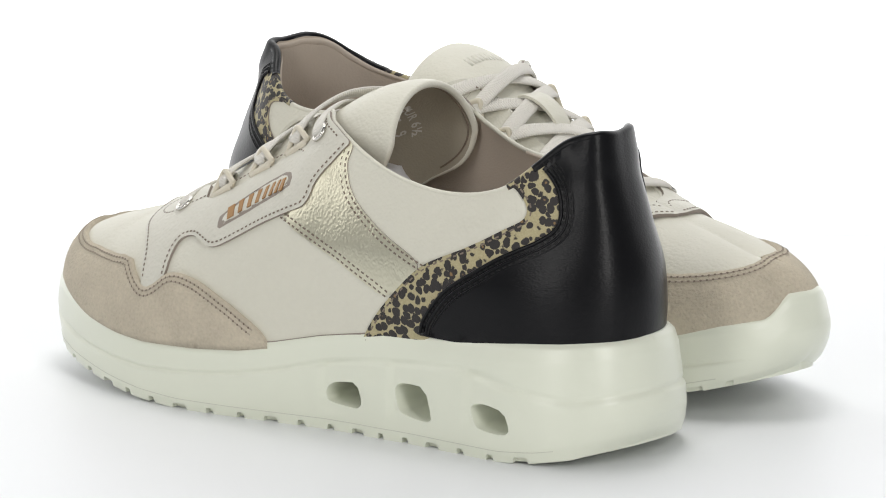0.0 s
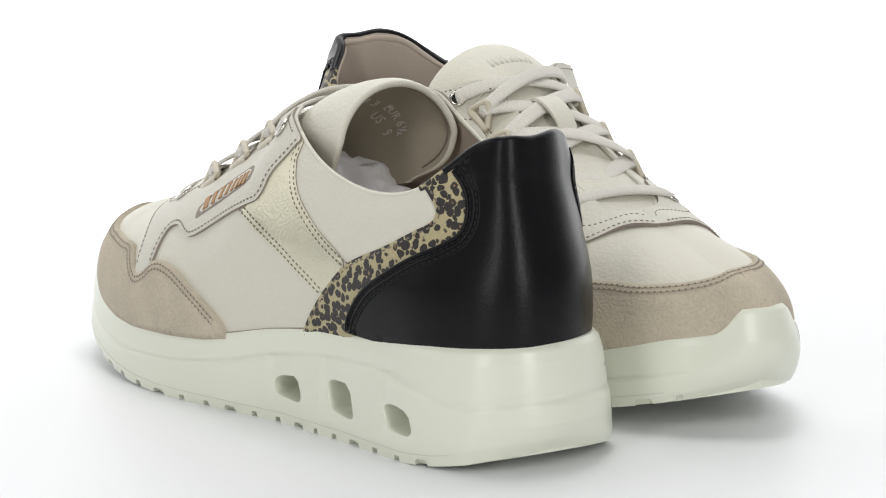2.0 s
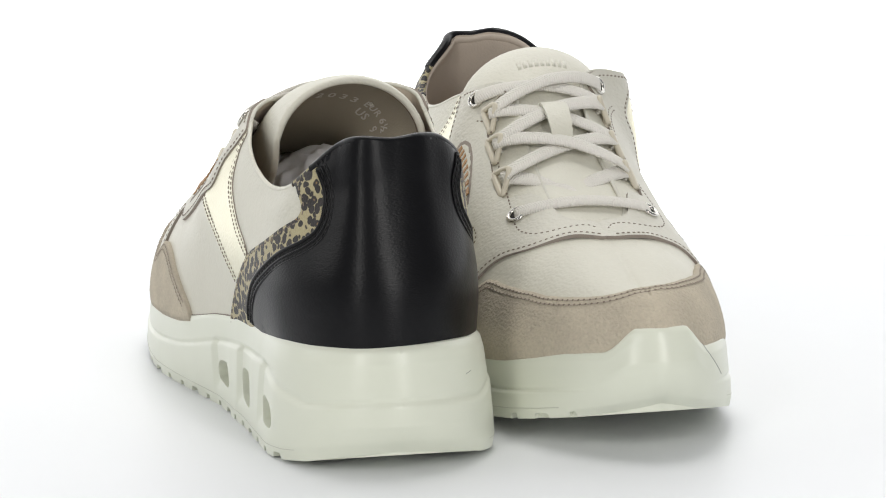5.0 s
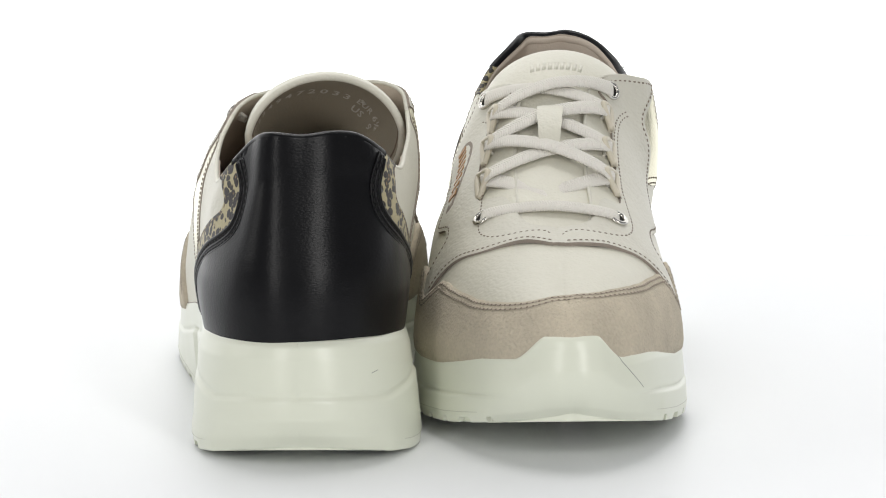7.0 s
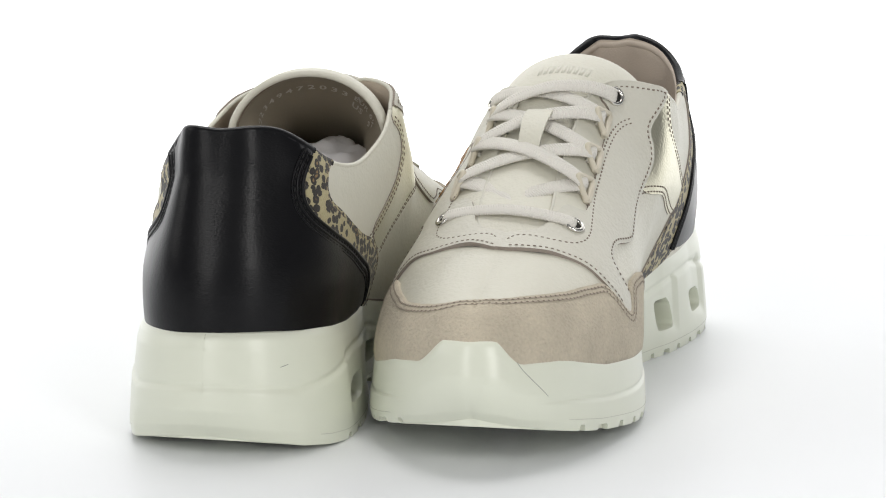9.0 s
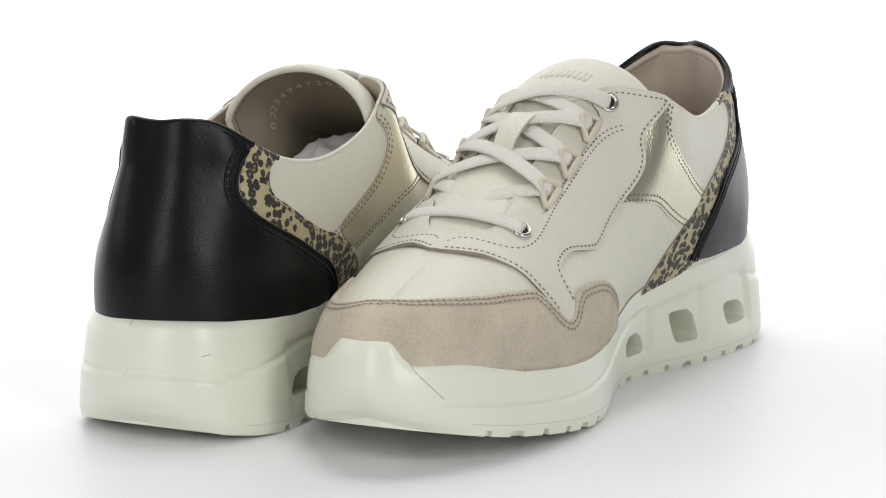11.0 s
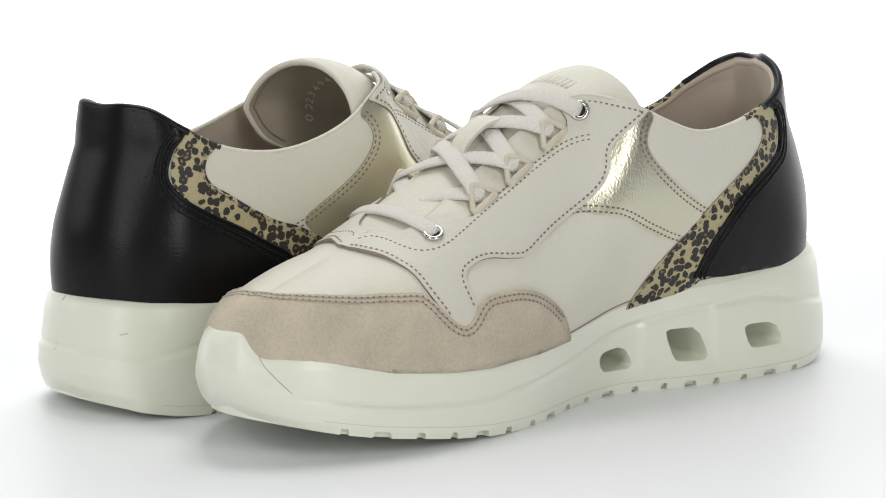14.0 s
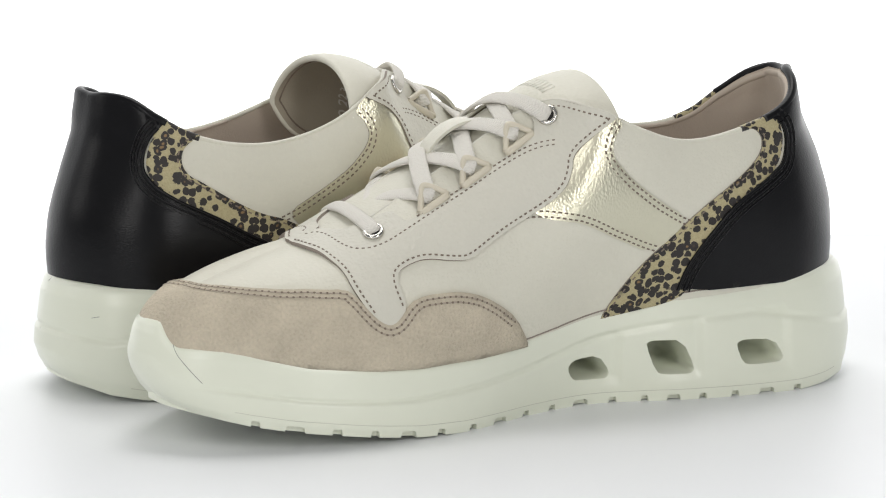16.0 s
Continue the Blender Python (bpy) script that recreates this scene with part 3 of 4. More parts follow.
SPOT_OUT = {1: [(5.95, 0), (5.95, 0), (5.92, .02), (5.6, .18), (5.35, .3), (5.05, .49), (4.8, .56), (4.35, .63), (3.9, .69), (3.55, .71), (3.15, .71), (3.05, .75), (3.15, .83), (3.45, .94), (3.72, 1),
                (2.7, 1), (2.3, .85), (2.05, .72), (2.05, .58), (2.5, .48), (3.3, .45), (3.9, .4), (4.2, .3), (4.45, .18), (4.5, 0)],
            -1: [(5.95, 0), (5.95, 0), (5.92, .02), (5.6, .18), (5.35, .33), (5.1, .5), (4.6, .63), (4.05, .7), (3.75, .73), (3.5, .82), (3.65, .92), (4.3, 1),
                 (2.9, 1), (2.4, .94), (2.15, .8), (2.1, .7), (2.5, .6), (3.3, .56), (3.9, .48), (4.2, .35), (4.45, .18), (4.5, 0)]}
SPOT_IN = {1: [(23.3, 0), (23.3, 0), (23.32, .02), (23.55, .14), (23.9, .31), (24.6, .48), (25.05, .52), (25.45, .6), (25.95, .7), (26.3, .72), (26.43, .8), (26.3, .9), (25.9, 1),
               (26.9, 1), (27.1, .9), (27.3, .78), (27.35, .66), (27.0, .55), (26.4, .45), (25.6, .35), (24.95, .2), (24.8, 0)],
           -1: [(23.3, 0), (23.3, 0), (23.33, .02), (23.9, .32), (24.65, .58), (25.45, .73), (25.75, .81), (25.8, .89), (25.65, .97), (25.35, 1),
                (26.2, 1), (26.35, .92), (26.45, .82), (26.3, .7), (25.9, .62), (25.3, .5), (24.95, .3), (24.8, .15), (24.8, 0)]}
HEEL_OUT = {1: [(4.75, 0), (4.7, .13), (4.55, .24), (4.3, .38), (3.75, .5), (3.35, .54), (2.7, .55), (2.35, .57), (2.25, .64), (2.3, .75), (2.55, .89), (2.9, 1)],
            -1: [(4.75, 0), (4.7, .15), (4.6, .3), (4.3, .46), (3.9, .58), (3.5, .63), (2.95, .645), (2.4, .67), (2.2, .75), (2.4, .87), (2.8, .96), (3.15, 1)]}
HEEL_IN = {1: [(24.55, 0), (24.72, .18), (25.05, .31), (25.4, .37), (25.9, .48), (26.8, .555), (27.2, .6), (27.45, .68), (27.25, .85), (27.0, .93), (26.75, 1)],
           -1: [(24.55, 0), (24.7, .2), (24.95, .37), (25.35, .56), (26.1, .66), (26.4, .68), (26.58, .8), (26.4, .93), (26.1, .985), (25.9, 1)]}
VENTS = [[(6.62, .44), (6.5, .5), (6.35, .515), (6.05, .515), (5.94, .32), (6.02, .27), (6.12, .265), (6.5, .295), (6.62, .33)],
         [(5.22, .47), (5.14, .53), (5.0, .545), (4.6, .53), (4.46, .28), (4.5, .24), (4.64, .235), (5.0, .265), (5.12, .3)],
         [(3.76, .41), (3.68, .45), (3.5, .465), (3.16, .425), (3.05, .28), (3.1, .24), (3.2, .235), (3.55, .25), (3.66, .28)],
         [(22.74, .45), (22.8, .51), (22.9, .53), (23.28, .515), (23.46, .33), (23.42, .275), (23.34, .265), (22.95, .29), (22.84, .32)],
         [(24.08, .55), (24.14, .58), (24.3, .575), (24.74, .55), (24.96, .3), (24.92, .255), (24.82, .245), (24.4, .255), (24.26, .28)],
         [(25.68, .46), (25.74, .49), (25.86, .495), (26.3, .47), (26.46, .32), (26.42, .28), (26.3, .27), (25.9, .275), (25.78, .3)]]


def build_sole(shoe, mirror):
    # notches of the tread along the lower edge
    low_edge, notch = [], []
    at = 2.85
    while at < 27.2:
        if not 12.95 < at < 17.6:
            notch.append((at, 0.13 if len(notch) % 3 == 0 else 0.065))
        at += 0.53
    for c, half in notch:
        x = float(ring(SOLE_OUT, SOLE_IN, c)[0])
        top = 2.1 / (ramp(RIM, x) - ramp(TREAD, x))
        low_edge += [(c - half, 0), (c - half * 0.9, top * 0.75), (c - half * 0.7, top), (c + half * 0.7, top), (c + half * 0.9, top * 0.75), (c + half, 0)]
    outline = np.array([(0, 0)] + low_edge + [(30, 0), (30, 1), (0, 1)], float)
    outer = spaced(outline, 2.2, np.array([22.0, 38.0]))
    vents = [spaced(rounded(np.mean(h, 0) + (np.array(h) - np.mean(h, 0)) * 1.05, 1), 1.1, np.array([22.0, 38.0])) for h in VENTS]
    v, f = fill(outer, vents, 1.7)
    pts = sole(v[:, 0], v[:, 1])
    body = mesh_object("midsole", pts, f, FOAM, shoe, "thick cream rubber midsole with side vents", True, mirror)
    # walls of the vents
    for h in vents:
        o = outward(h[:, 0])
        edge = sole(h[:, 0], h[:, 1])
        mid = edge.mean(0)
        deep = np.concatenate([o, 0 * o[:, :1]], 1)
        rows = [edge, edge - deep * 0.5 + (mid - edge) * 0.03, edge - deep * 5 + (mid - edge) * 0.05, edge - deep * 33 + (mid - edge) * 0.08]
        n = len(h)
        wall = np.vstack(rows + [rows[-1].mean(0)[None]])
        faces = [(r * n + i, r * n + (i + 1) % n, (r + 1) * n + (i + 1) % n, (r + 1) * n + i) for r in range(3) for i in range(n)]
        faces += [(3 * n + i, 3 * n + (i + 1) % n, 4 * n) for i in range(n)]
        mesh_object("vent", wall, faces, FOAM, body, "", True, mirror)
    # lugs: the lower edge turned inwards, and the plate between them
    run = spaced(np.array([(0, 0)] + low_edge + [(30, 0)], float), 2.0, np.array([22.0, 38.0]), False)
    o = outward(run[:, 0])
    o3 = np.concatenate([o, 0 * o[:, :1]], 1)
    edge = sole(run[:, 0], run[:, 1])
    n = len(run)
    heel = np.clip((2.3 - abs((run[:, 0] + 15) % 30 - 15)) / 1.5, 0, 1)[:, None]
    inner = edge - o3 * (7 + 21 * heel)
    inner[:, 2:] = inner[:, 2:] * (1 - heel) + 0.2 * heel
    toe = np.clip((2.4 - abs(run[:, 0] - 15)) / 1.6, 0, 1)[:, None]
    inner = inner - o3 * 15 * toe - np.array([0, 0, 6.0]) * toe
    pts = np.vstack([edge, inner])
    faces = [(i, i + 1, n + i + 1, n + i) for i in range(n - 1)]
    q = np.linspace(0, 30, 121)[:-1]
    plate = sole(q, np.full(120, 0.12)) - np.concatenate([outward(q), np.zeros((120, 1))], 1) * 4
    plate[:, 2] = ramp(TREAD, plate[:, 0]) + 3.6
    mid = plate.copy()
    mid[:, 1] = mid[:, 1] * 0.1 + 0.3
    k = len(pts)
    pts = np.vstack([pts, plate, mid])
    faces += [(k + i, k + (i + 1) % 120, k + 120 + (i + 1) % 120, k + 120 + i) for i in range(120)]
    mesh_object("outsole", pts, faces, FOAM, shoe, "cream rubber tread with cut lugs", False, mirror)
    q = np.linspace(0, 30, 241)[:-1]
    back = sole(q, np.full(240, 0.10)) - np.concatenate([outward(q), np.zeros((240, 1))], 1) * 2.6
    low = ramp(TREAD, back[:, 0])
    foot, head = back.copy(), back.copy()
    foot[:, 2], head[:, 2] = low + 0.25, low + 4.5
    mesh_object("tread_core", np.vstack([foot, head]), [(i, (i + 1) % 240, 240 + (i + 1) % 240, 240 + i) for i in range(240)], FOAM, shoe, "", True, mirror)
    for lo, hi in ((2.3, 12.7), (17.4, 27.6)):
        q = np.linspace(lo, hi, 160)
        x = ring(SOLE_OUT, SOLE_IN, q)[:, 0]
        mesh_object("joint_line", *tube(sole(q, 3.9 / (ramp(RIM, x) - ramp(TREAD, x))), 0.13, 5), JOINT, body, "", True, mirror)
    # the bumper's moulded seams, a fine crack and a scuff
    lines = [[(16.30, .98), (16.46, .84), (16.66, .68), (16.9, .50)]]
    lines += [[(28.40, .70), (28.30, .715), (28.22, .725)]] if mirror > 0 else []
    for line in lines:
        qh = spaced(rounded(line, 2, False), 0.6, np.array([22.0, 38.0]), False)
        mesh_object("moulding_seam", *tube(sole(qh[:, 0], qh[:, 1]), 0.11, 5), SEAM, body, "", True, mirror)
    # the rim that closes on the upper
    q = np.linspace(0, 30, 241)[:-1]
    a = sole(q, np.ones(240))
    o3 = np.concatenate([outward(q), np.zeros((240, 1))], 1)
    b = a - o3 * 1.2 + (0, 0, 0.35)
    c = a - o3 * 13 - (0, 0, 1.0)
    faces = [(r * 240 + i, r * 240 + (i + 1) % 240, (r + 1) * 240 + (i + 1) % 240, (r + 1) * 240 + i) for r in range(2) for i in range(240)]
    mesh_object("sole_rim", np.vstack([a, b, c]), faces, FOAM, shoe, "", True, mirror)


TONGUE_SIDE, TONGUE_SKEW = {1: -4.6, -1: 0.0}, {1: 6.0, -1: 0.0}


def tongue_at(s, phi):
    """The tongue's outer face: s from 0 at the vamp to 1 at its tip, phi across in degrees."""
    rows = [(228, 6, 66, 13, 2), (210, 7, 75, 15, 2), (178, 6, 92, 17.5, 7), (152, 4, 107.5, 22.5, 16), (134, 1, 118.5, 27, 20), (120, -0.5, 122.5, 30, 26), (111, -0.5, 121.5, 30, 26.5)]
    r = smooth(rows, np.asarray(s) * 6)
    a = np.radians(np.asarray(phi))
    # past the sides the tongue hangs straight down into the shoe
    past = np.clip(np.abs(a) - 1.4, 0, None)
    bend = np.clip(np.abs(a), 0, 1.4)
    drop, a = 1 - np.cos(bend) + past * 1.25, np.sign(a) * (bend - 0.25 * past)
    return np.stack([r[..., 0] - (5 * np.clip(drop, 0, 1.5) + TONGUE_SKEW[PAIR[0]] * np.sin(a)) * np.clip(np.asarray(s) * 2 - 1, 0, 1), r[..., 1] + TONGUE_SIDE[PAIR[0]] * np.clip(np.asarray(s) * 2 - 0.7, 0, 1) + r[..., 3] * np.sin(a), r[..., 2] - r[..., 4] * drop], -1)


def tongue_normal(s, phi):
    s = np.asarray(s, float)
    du = tongue_at(np.clip(s + .01, 0, 1), phi) - tongue_at(np.clip(s - .01, 0, 1), phi)
    dv = tongue_at(s, np.asarray(phi) + 1.0) - tongue_at(s, np.asarray(phi) - 1.0)
    n = np.cross(dv, du)
    return n / np.linalg.norm(n, axis=-1, keepdims=True)


def build_tongue(shoe, mirror, printed):
    phi = np.linspace(-132, 132, 41)
    S = np.linspace(0, 1, 40)
    SS, PP = np.meshgrid(S, phi, indexing="ij")
    tip_s = 0.91 if printed else 0.872
    SS = tip_s * SS * (1 - 0.30 * np.clip((np.abs(PP) - 75) / 57, 0, 1) ** 1.2)
    face, nor = tongue_at(SS.ravel(), PP.ravel()).reshape(40, 41, 3), tongue_normal(SS.ravel(), PP.ravel()).reshape(40, 41, 3)
    thick = 2.7
    tip, tn = face[-1], nor[-1]
    way = face[-1] - face[-3]
    way /= np.linalg.norm(way, axis=-1, keepdims=True)
    roll = [tip - tn * thick / 2 + (tn * np.cos(a) + way * np.sin(a)) * thick / 2 for a in np.linspace(0.3, np.pi, 8)]
    rows = np.concatenate([face, np.array(roll)])
    ob = mesh_object("tongue", rows.reshape(-1, 3), grid_faces(len(rows), 41), CREAM, shoe, "padded cream leather tongue", True, mirror)
    under = (face - nor * thick)[12:][::-1]
    mesh_object("tongue_lining", under.reshape(-1, 3), grid_faces(len(under), 41), SHADED_TAN, ob, "tan tongue lining with a printed size", True, mirror)
    side = []
    for k in (0, 40):
        a, b = face[12:, k], (face - nor * thick)[12:, k]
        side.append((np.stack([a, b], 1).reshape(-1, 3), grid_faces(len(a), 2)))
    mesh_object("tongue_edge", *joined(side), CREAM, ob, "", True, mirror)
    path = np.array([(0.965 * tip_s * (1 - 0.30 * np.clip((abs(p) - 75) / 57, 0, 1) ** 1.2), p) for p in np.linspace(-115, 115, 100)])
    p = tongue_at(path[:, 0], path[:, 1]) - tongue_normal(path[:, 0], path[:, 1]) * (thick + 0.1)
    mesh_object("piping", *tube(p, 0.35, 5), THREAD, ob, "", True, mirror)
    # the keeper that the laces run under, and the pressed band at the tip
    s = np.linspace(0.335, 0.465, 10)
    strap = []
    for off in (0.0, 1.2):
        for a in (-12, -6, 0, 6, 12):
            strap.append([tongue_at(x, a) + tongue_normal(x, a) * (1.0 + off + 4.4 * np.sin(np.pi * np.clip((x - .335) / .13, 0, 1)) ** 0.6) for x in s])
    strap = np.array(strap)
    pieces = [(strap[:5].reshape(-1, 3), grid_faces(5, 10)), (strap[5:].reshape(-1, 3), grid_faces(5, 10))]
    for k in (0, 4):
        pieces.append((np.stack([strap[k], strap[5 + k]], 1).reshape(-1, 3), grid_faces(10, 2)))
    mesh_object("lace_keeper", *joined(pieces), CREAM, ob, "", True, mirror)
    band = []
    for i in range(9):
        a = -22 + i * 5
        q = np.array([tongue_at(x, y) + tongue_normal(x, y) * z for z in (-0.2, 0.07) for x, y in ((.645, a), (.645, a + 3.4), (.695, a + 3.4), (.695, a))])
        band.append((q, [(4, 5, 6, 7), (0, 1, 5, 4), (1, 2, 6, 5), (2, 3, 7, 6), (3, 0, 4, 7)]))
    mesh_object("pressed_mark", *joined(band), CREAM, ob, "", True, mirror)
    if printed:
        for words, first, rise, size, long in (("022349472033", 98, 0.595, 4.8, 55), ("EUR", -41, 0.605, 5.0, 9.5), ("US", -41, 0.55, 5.2, 7), ("6\u00bd", -68, 0.605, 5.2, 8), ("9", -72, 0.55, 5.2, 3.4)):
            font = bpy.data.curves.new("print", "FONT")
            font.body, font.size, font.space_character, font.resolution_u = words, 1.0, 1.5 if len(words) > 4 else 1.1, 2
            font.offset = 0.02
            flat = bpy.data.objects.new("print", font)
            me = bpy.data.meshes.new_from_object(flat)
            xy = np.array([v.co[:2] for v in me.vertices]) * size
            xy[:, 0] *= long / xy[:, 0].max()
            faces = [tuple(p.vertices) for p in me.polygons]
            bpy.data.objects.remove(flat)
            bpy.data.meshes.remove(me)
            turn = first - xy[:, 0] * (180 / np.pi / 24.0)
            along = rise + xy[:, 1] / 105.0
            pts = tongue_at(along, turn) - tongue_normal(along, turn) * (thick + 0.6)
            mesh_object("printed_text", pts, faces, PRINT, ob, "pale printed size marking", False, mirror)


def build_laces(shoe, mirror):
    holes = {}
    for key, q, w in (("Lb", 10.6, .77), ("Mb", 19.18, .84), ("Lt", 8.3, .9), ("Mt", 21.15, .915)):
        p, n = upper(np.array([q]), np.array([w]))[0], upper_normal(np.array([q]), np.array([w]))[0]
        holes[key] = (p, n)
        a = np.cross(n, (0, 1, 0.1))
        a /= np.linalg.norm(a)
        b = np.cross(n, a)
        ang = np.linspace(0, 2 * np.pi, 24, endpoint=False)
        circle = p + n * 1.75 + 3.1 * (a * np.cos(ang)[:, None] + b * np.sin(ang)[:, None])
        eyelet = mesh_object("eyelet", *tube(circle, 0.9, 10, True), STEEL, shoe, "small steel lace eyelet", True, mirror)
        # a flat dark disc paints the shade inside the ring
        disc = np.vstack([p + n * 1.6, p + n * 1.6 + 2.9 * (a * np.cos(ang)[:, None] + b * np.sin(ang)[:, None])])
        mesh_object("eyelet_shade_disc", disc, [(0, 1 + i, 1 + (i + 1) % 24) for i in range(24)], DARK, eyelet, "", False, mirror)
    spots = {}
    for key, places in (("L", ((9.0, .80), (9.5, .765), (10.0, .745))), ("M", ((20.76, .835), (20.3, .80), (19.84, .79)))):
        for i, (q, w) in enumerate(places):
            p, n = upper(np.array([q]), np.array([w]))[0], upper_normal(np.array([q]), np.array([w]))[0]
            along = np.array([0.86, 0, -0.5])
            inn = np.cross(along, n) * (1 if key == "M" else -1)
            inn = inn * np.sign(inn[1] * (1 if key == "M" else -1))
            spots[key + str(i + 1)] = (p, n, inn)
            tri = [p + n * 1.4 - along * 5.6, p + n * 1.4 + along * 5.6, p + n * 1.8 + along * 5.0 + inn * 1.4, p + n * 4.0 + along * 0.4 + inn * 6.4, p + n * 4.2 - along * 1.8 + inn * 6.4, p + n * 2.2 - along * 5.2 + inn * 1.8]
            loop = smooth(tri + tri[:2], np.linspace(0.5, 6.5, 31)[:-1])
            mesh_object("lace_loop", *tube(loop, 1.15, 8, True), HORN, shoe, "beige moulded plastic lace loop", True, mirror)
            bar = [p + n * 0.5 - along * 5.6 - inn * 0.6, p + n * 0.9 - along * 4.6 - inn * 0.4, p + n * 0.9 + along * 4.6 - inn * 0.4, p + n * 0.5 + along * 5.6 - inn * 0.6]
            mesh_object("loop_base", *tube(smooth(bar, np.linspace(0, 3, 9)), 1.5, 8), HORN, shoe, "", True, mirror)

    def hook(key):
        p, n, inn = spots[key]
        return p + n * 3.4 + inn * 4.4, n

    def over(a, b, na, nb, rise, sag=0.0):
        """Control points of one lace that crosses the tongue from a to b."""
        mid_n = np.array([0.45, 0, 0.89])
        pts, ups = [], []
        for f in (0.0, 0.2, 0.5, 0.8, 1.0):
            c = a + (b - a) * f
            pts.append(c + mid_n * rise * np.sin(np.pi * f) ** 0.75)
            ups.append(na * (1 - f) + nb * f + mid_n * (1.2 * np.sin(np.pi * f)))
        return pts, ups

    pieces, braid = [], []

    def strip(a, b, na, nb, rise, dive_a=True, dive_b=True, wide=7.0, reach=(3.4, 3.4)):
        pts, ups = over(a, b, na, nb, rise)
        out = (b - a) / np.linalg.norm(b - a)
        if dive_a:
            pts, ups = [a - out * reach[0] * 0.7 - na * 6.5] + pts, [na * 0.6 - out * 0.5] + ups
        if dive_b:
            pts, ups = pts + [b + out * reach[1] * 0.7 - nb * 6.5], ups + [nb * 0.6 + out * 0.5]
        pieces.append(ribbon(pts, wide, 1.7, ups))
        rib = np.array(pieces[-1][0]).reshape(-1, 8, 3)
        far = np.r_[0, np.cumsum(np.linalg.norm(np.diff(rib.mean(1), axis=0), axis=1))]
        braid.extend((x, y) for x in far for y in (-8, -6.8, -3.2, 3.2, 6.8, 8, 6.8, -6.8))

    (lb, nlb), (mb, nmb), (lt, nlt), (mt, nmt) = (holes[k] for k in ("Lb", "Mb", "Lt", "Mt"))
    strip(lb + nlb * 2.2 + (mb - lb) * 0.015, mb + nmb * 2.2 + (lb - mb) * 0.015, nlb, nmb, 5.0, wide=6.0, reach=(0.6, 0.6))
    h = {k: hook(k) for k in spots}
    for a, b, rise in (("L3", "M2", 5.4), ("M3", "L2", 6.8), ("M2", "L1", 5.2), ("L2", "M1", 6.6)):
        (pa, na), (pb, nb) = h[a], h[b]
        strip(pa, pb, na, nb, rise)
    for a, (pb, nb) in (("L3", (mb, nmb)), ("M3", (lb, nlb))):
        pa, na = h[a]
        strip(pa - na * 1.5, pb - nb * 1.0 + (np.array([0, 6.0, 74]) - pb) * np.array([0, 0.25, 0]), na, nb, 4.0, True, False)
    (pl, nl), (pm, nm) = h["L1"], h["M1"]
    strip(pm, lt + nlt * 2.0 + (pm - lt) * 0.02 + nlt * 0.8, nm, nlt, 7.5, wide=6.4, reach=(3.4, 0.6))
    strip(pl, mt + nmt * 2.4 + (pl - mt) * 0.02 + nmt * 0.4, nl, nmt, 8.8, wide=6.4, reach=(3.4, 0.6))
    lace = mesh_object("lace", *joined(pieces), COTTON, shoe, "flat woven off-white cotton lace", True, mirror)
    along = lace.data.uv_layers.new(name="along")
    for loop in lace.data.loops:
        along.data[loop.index].uv = braid[loop.vertex_index]


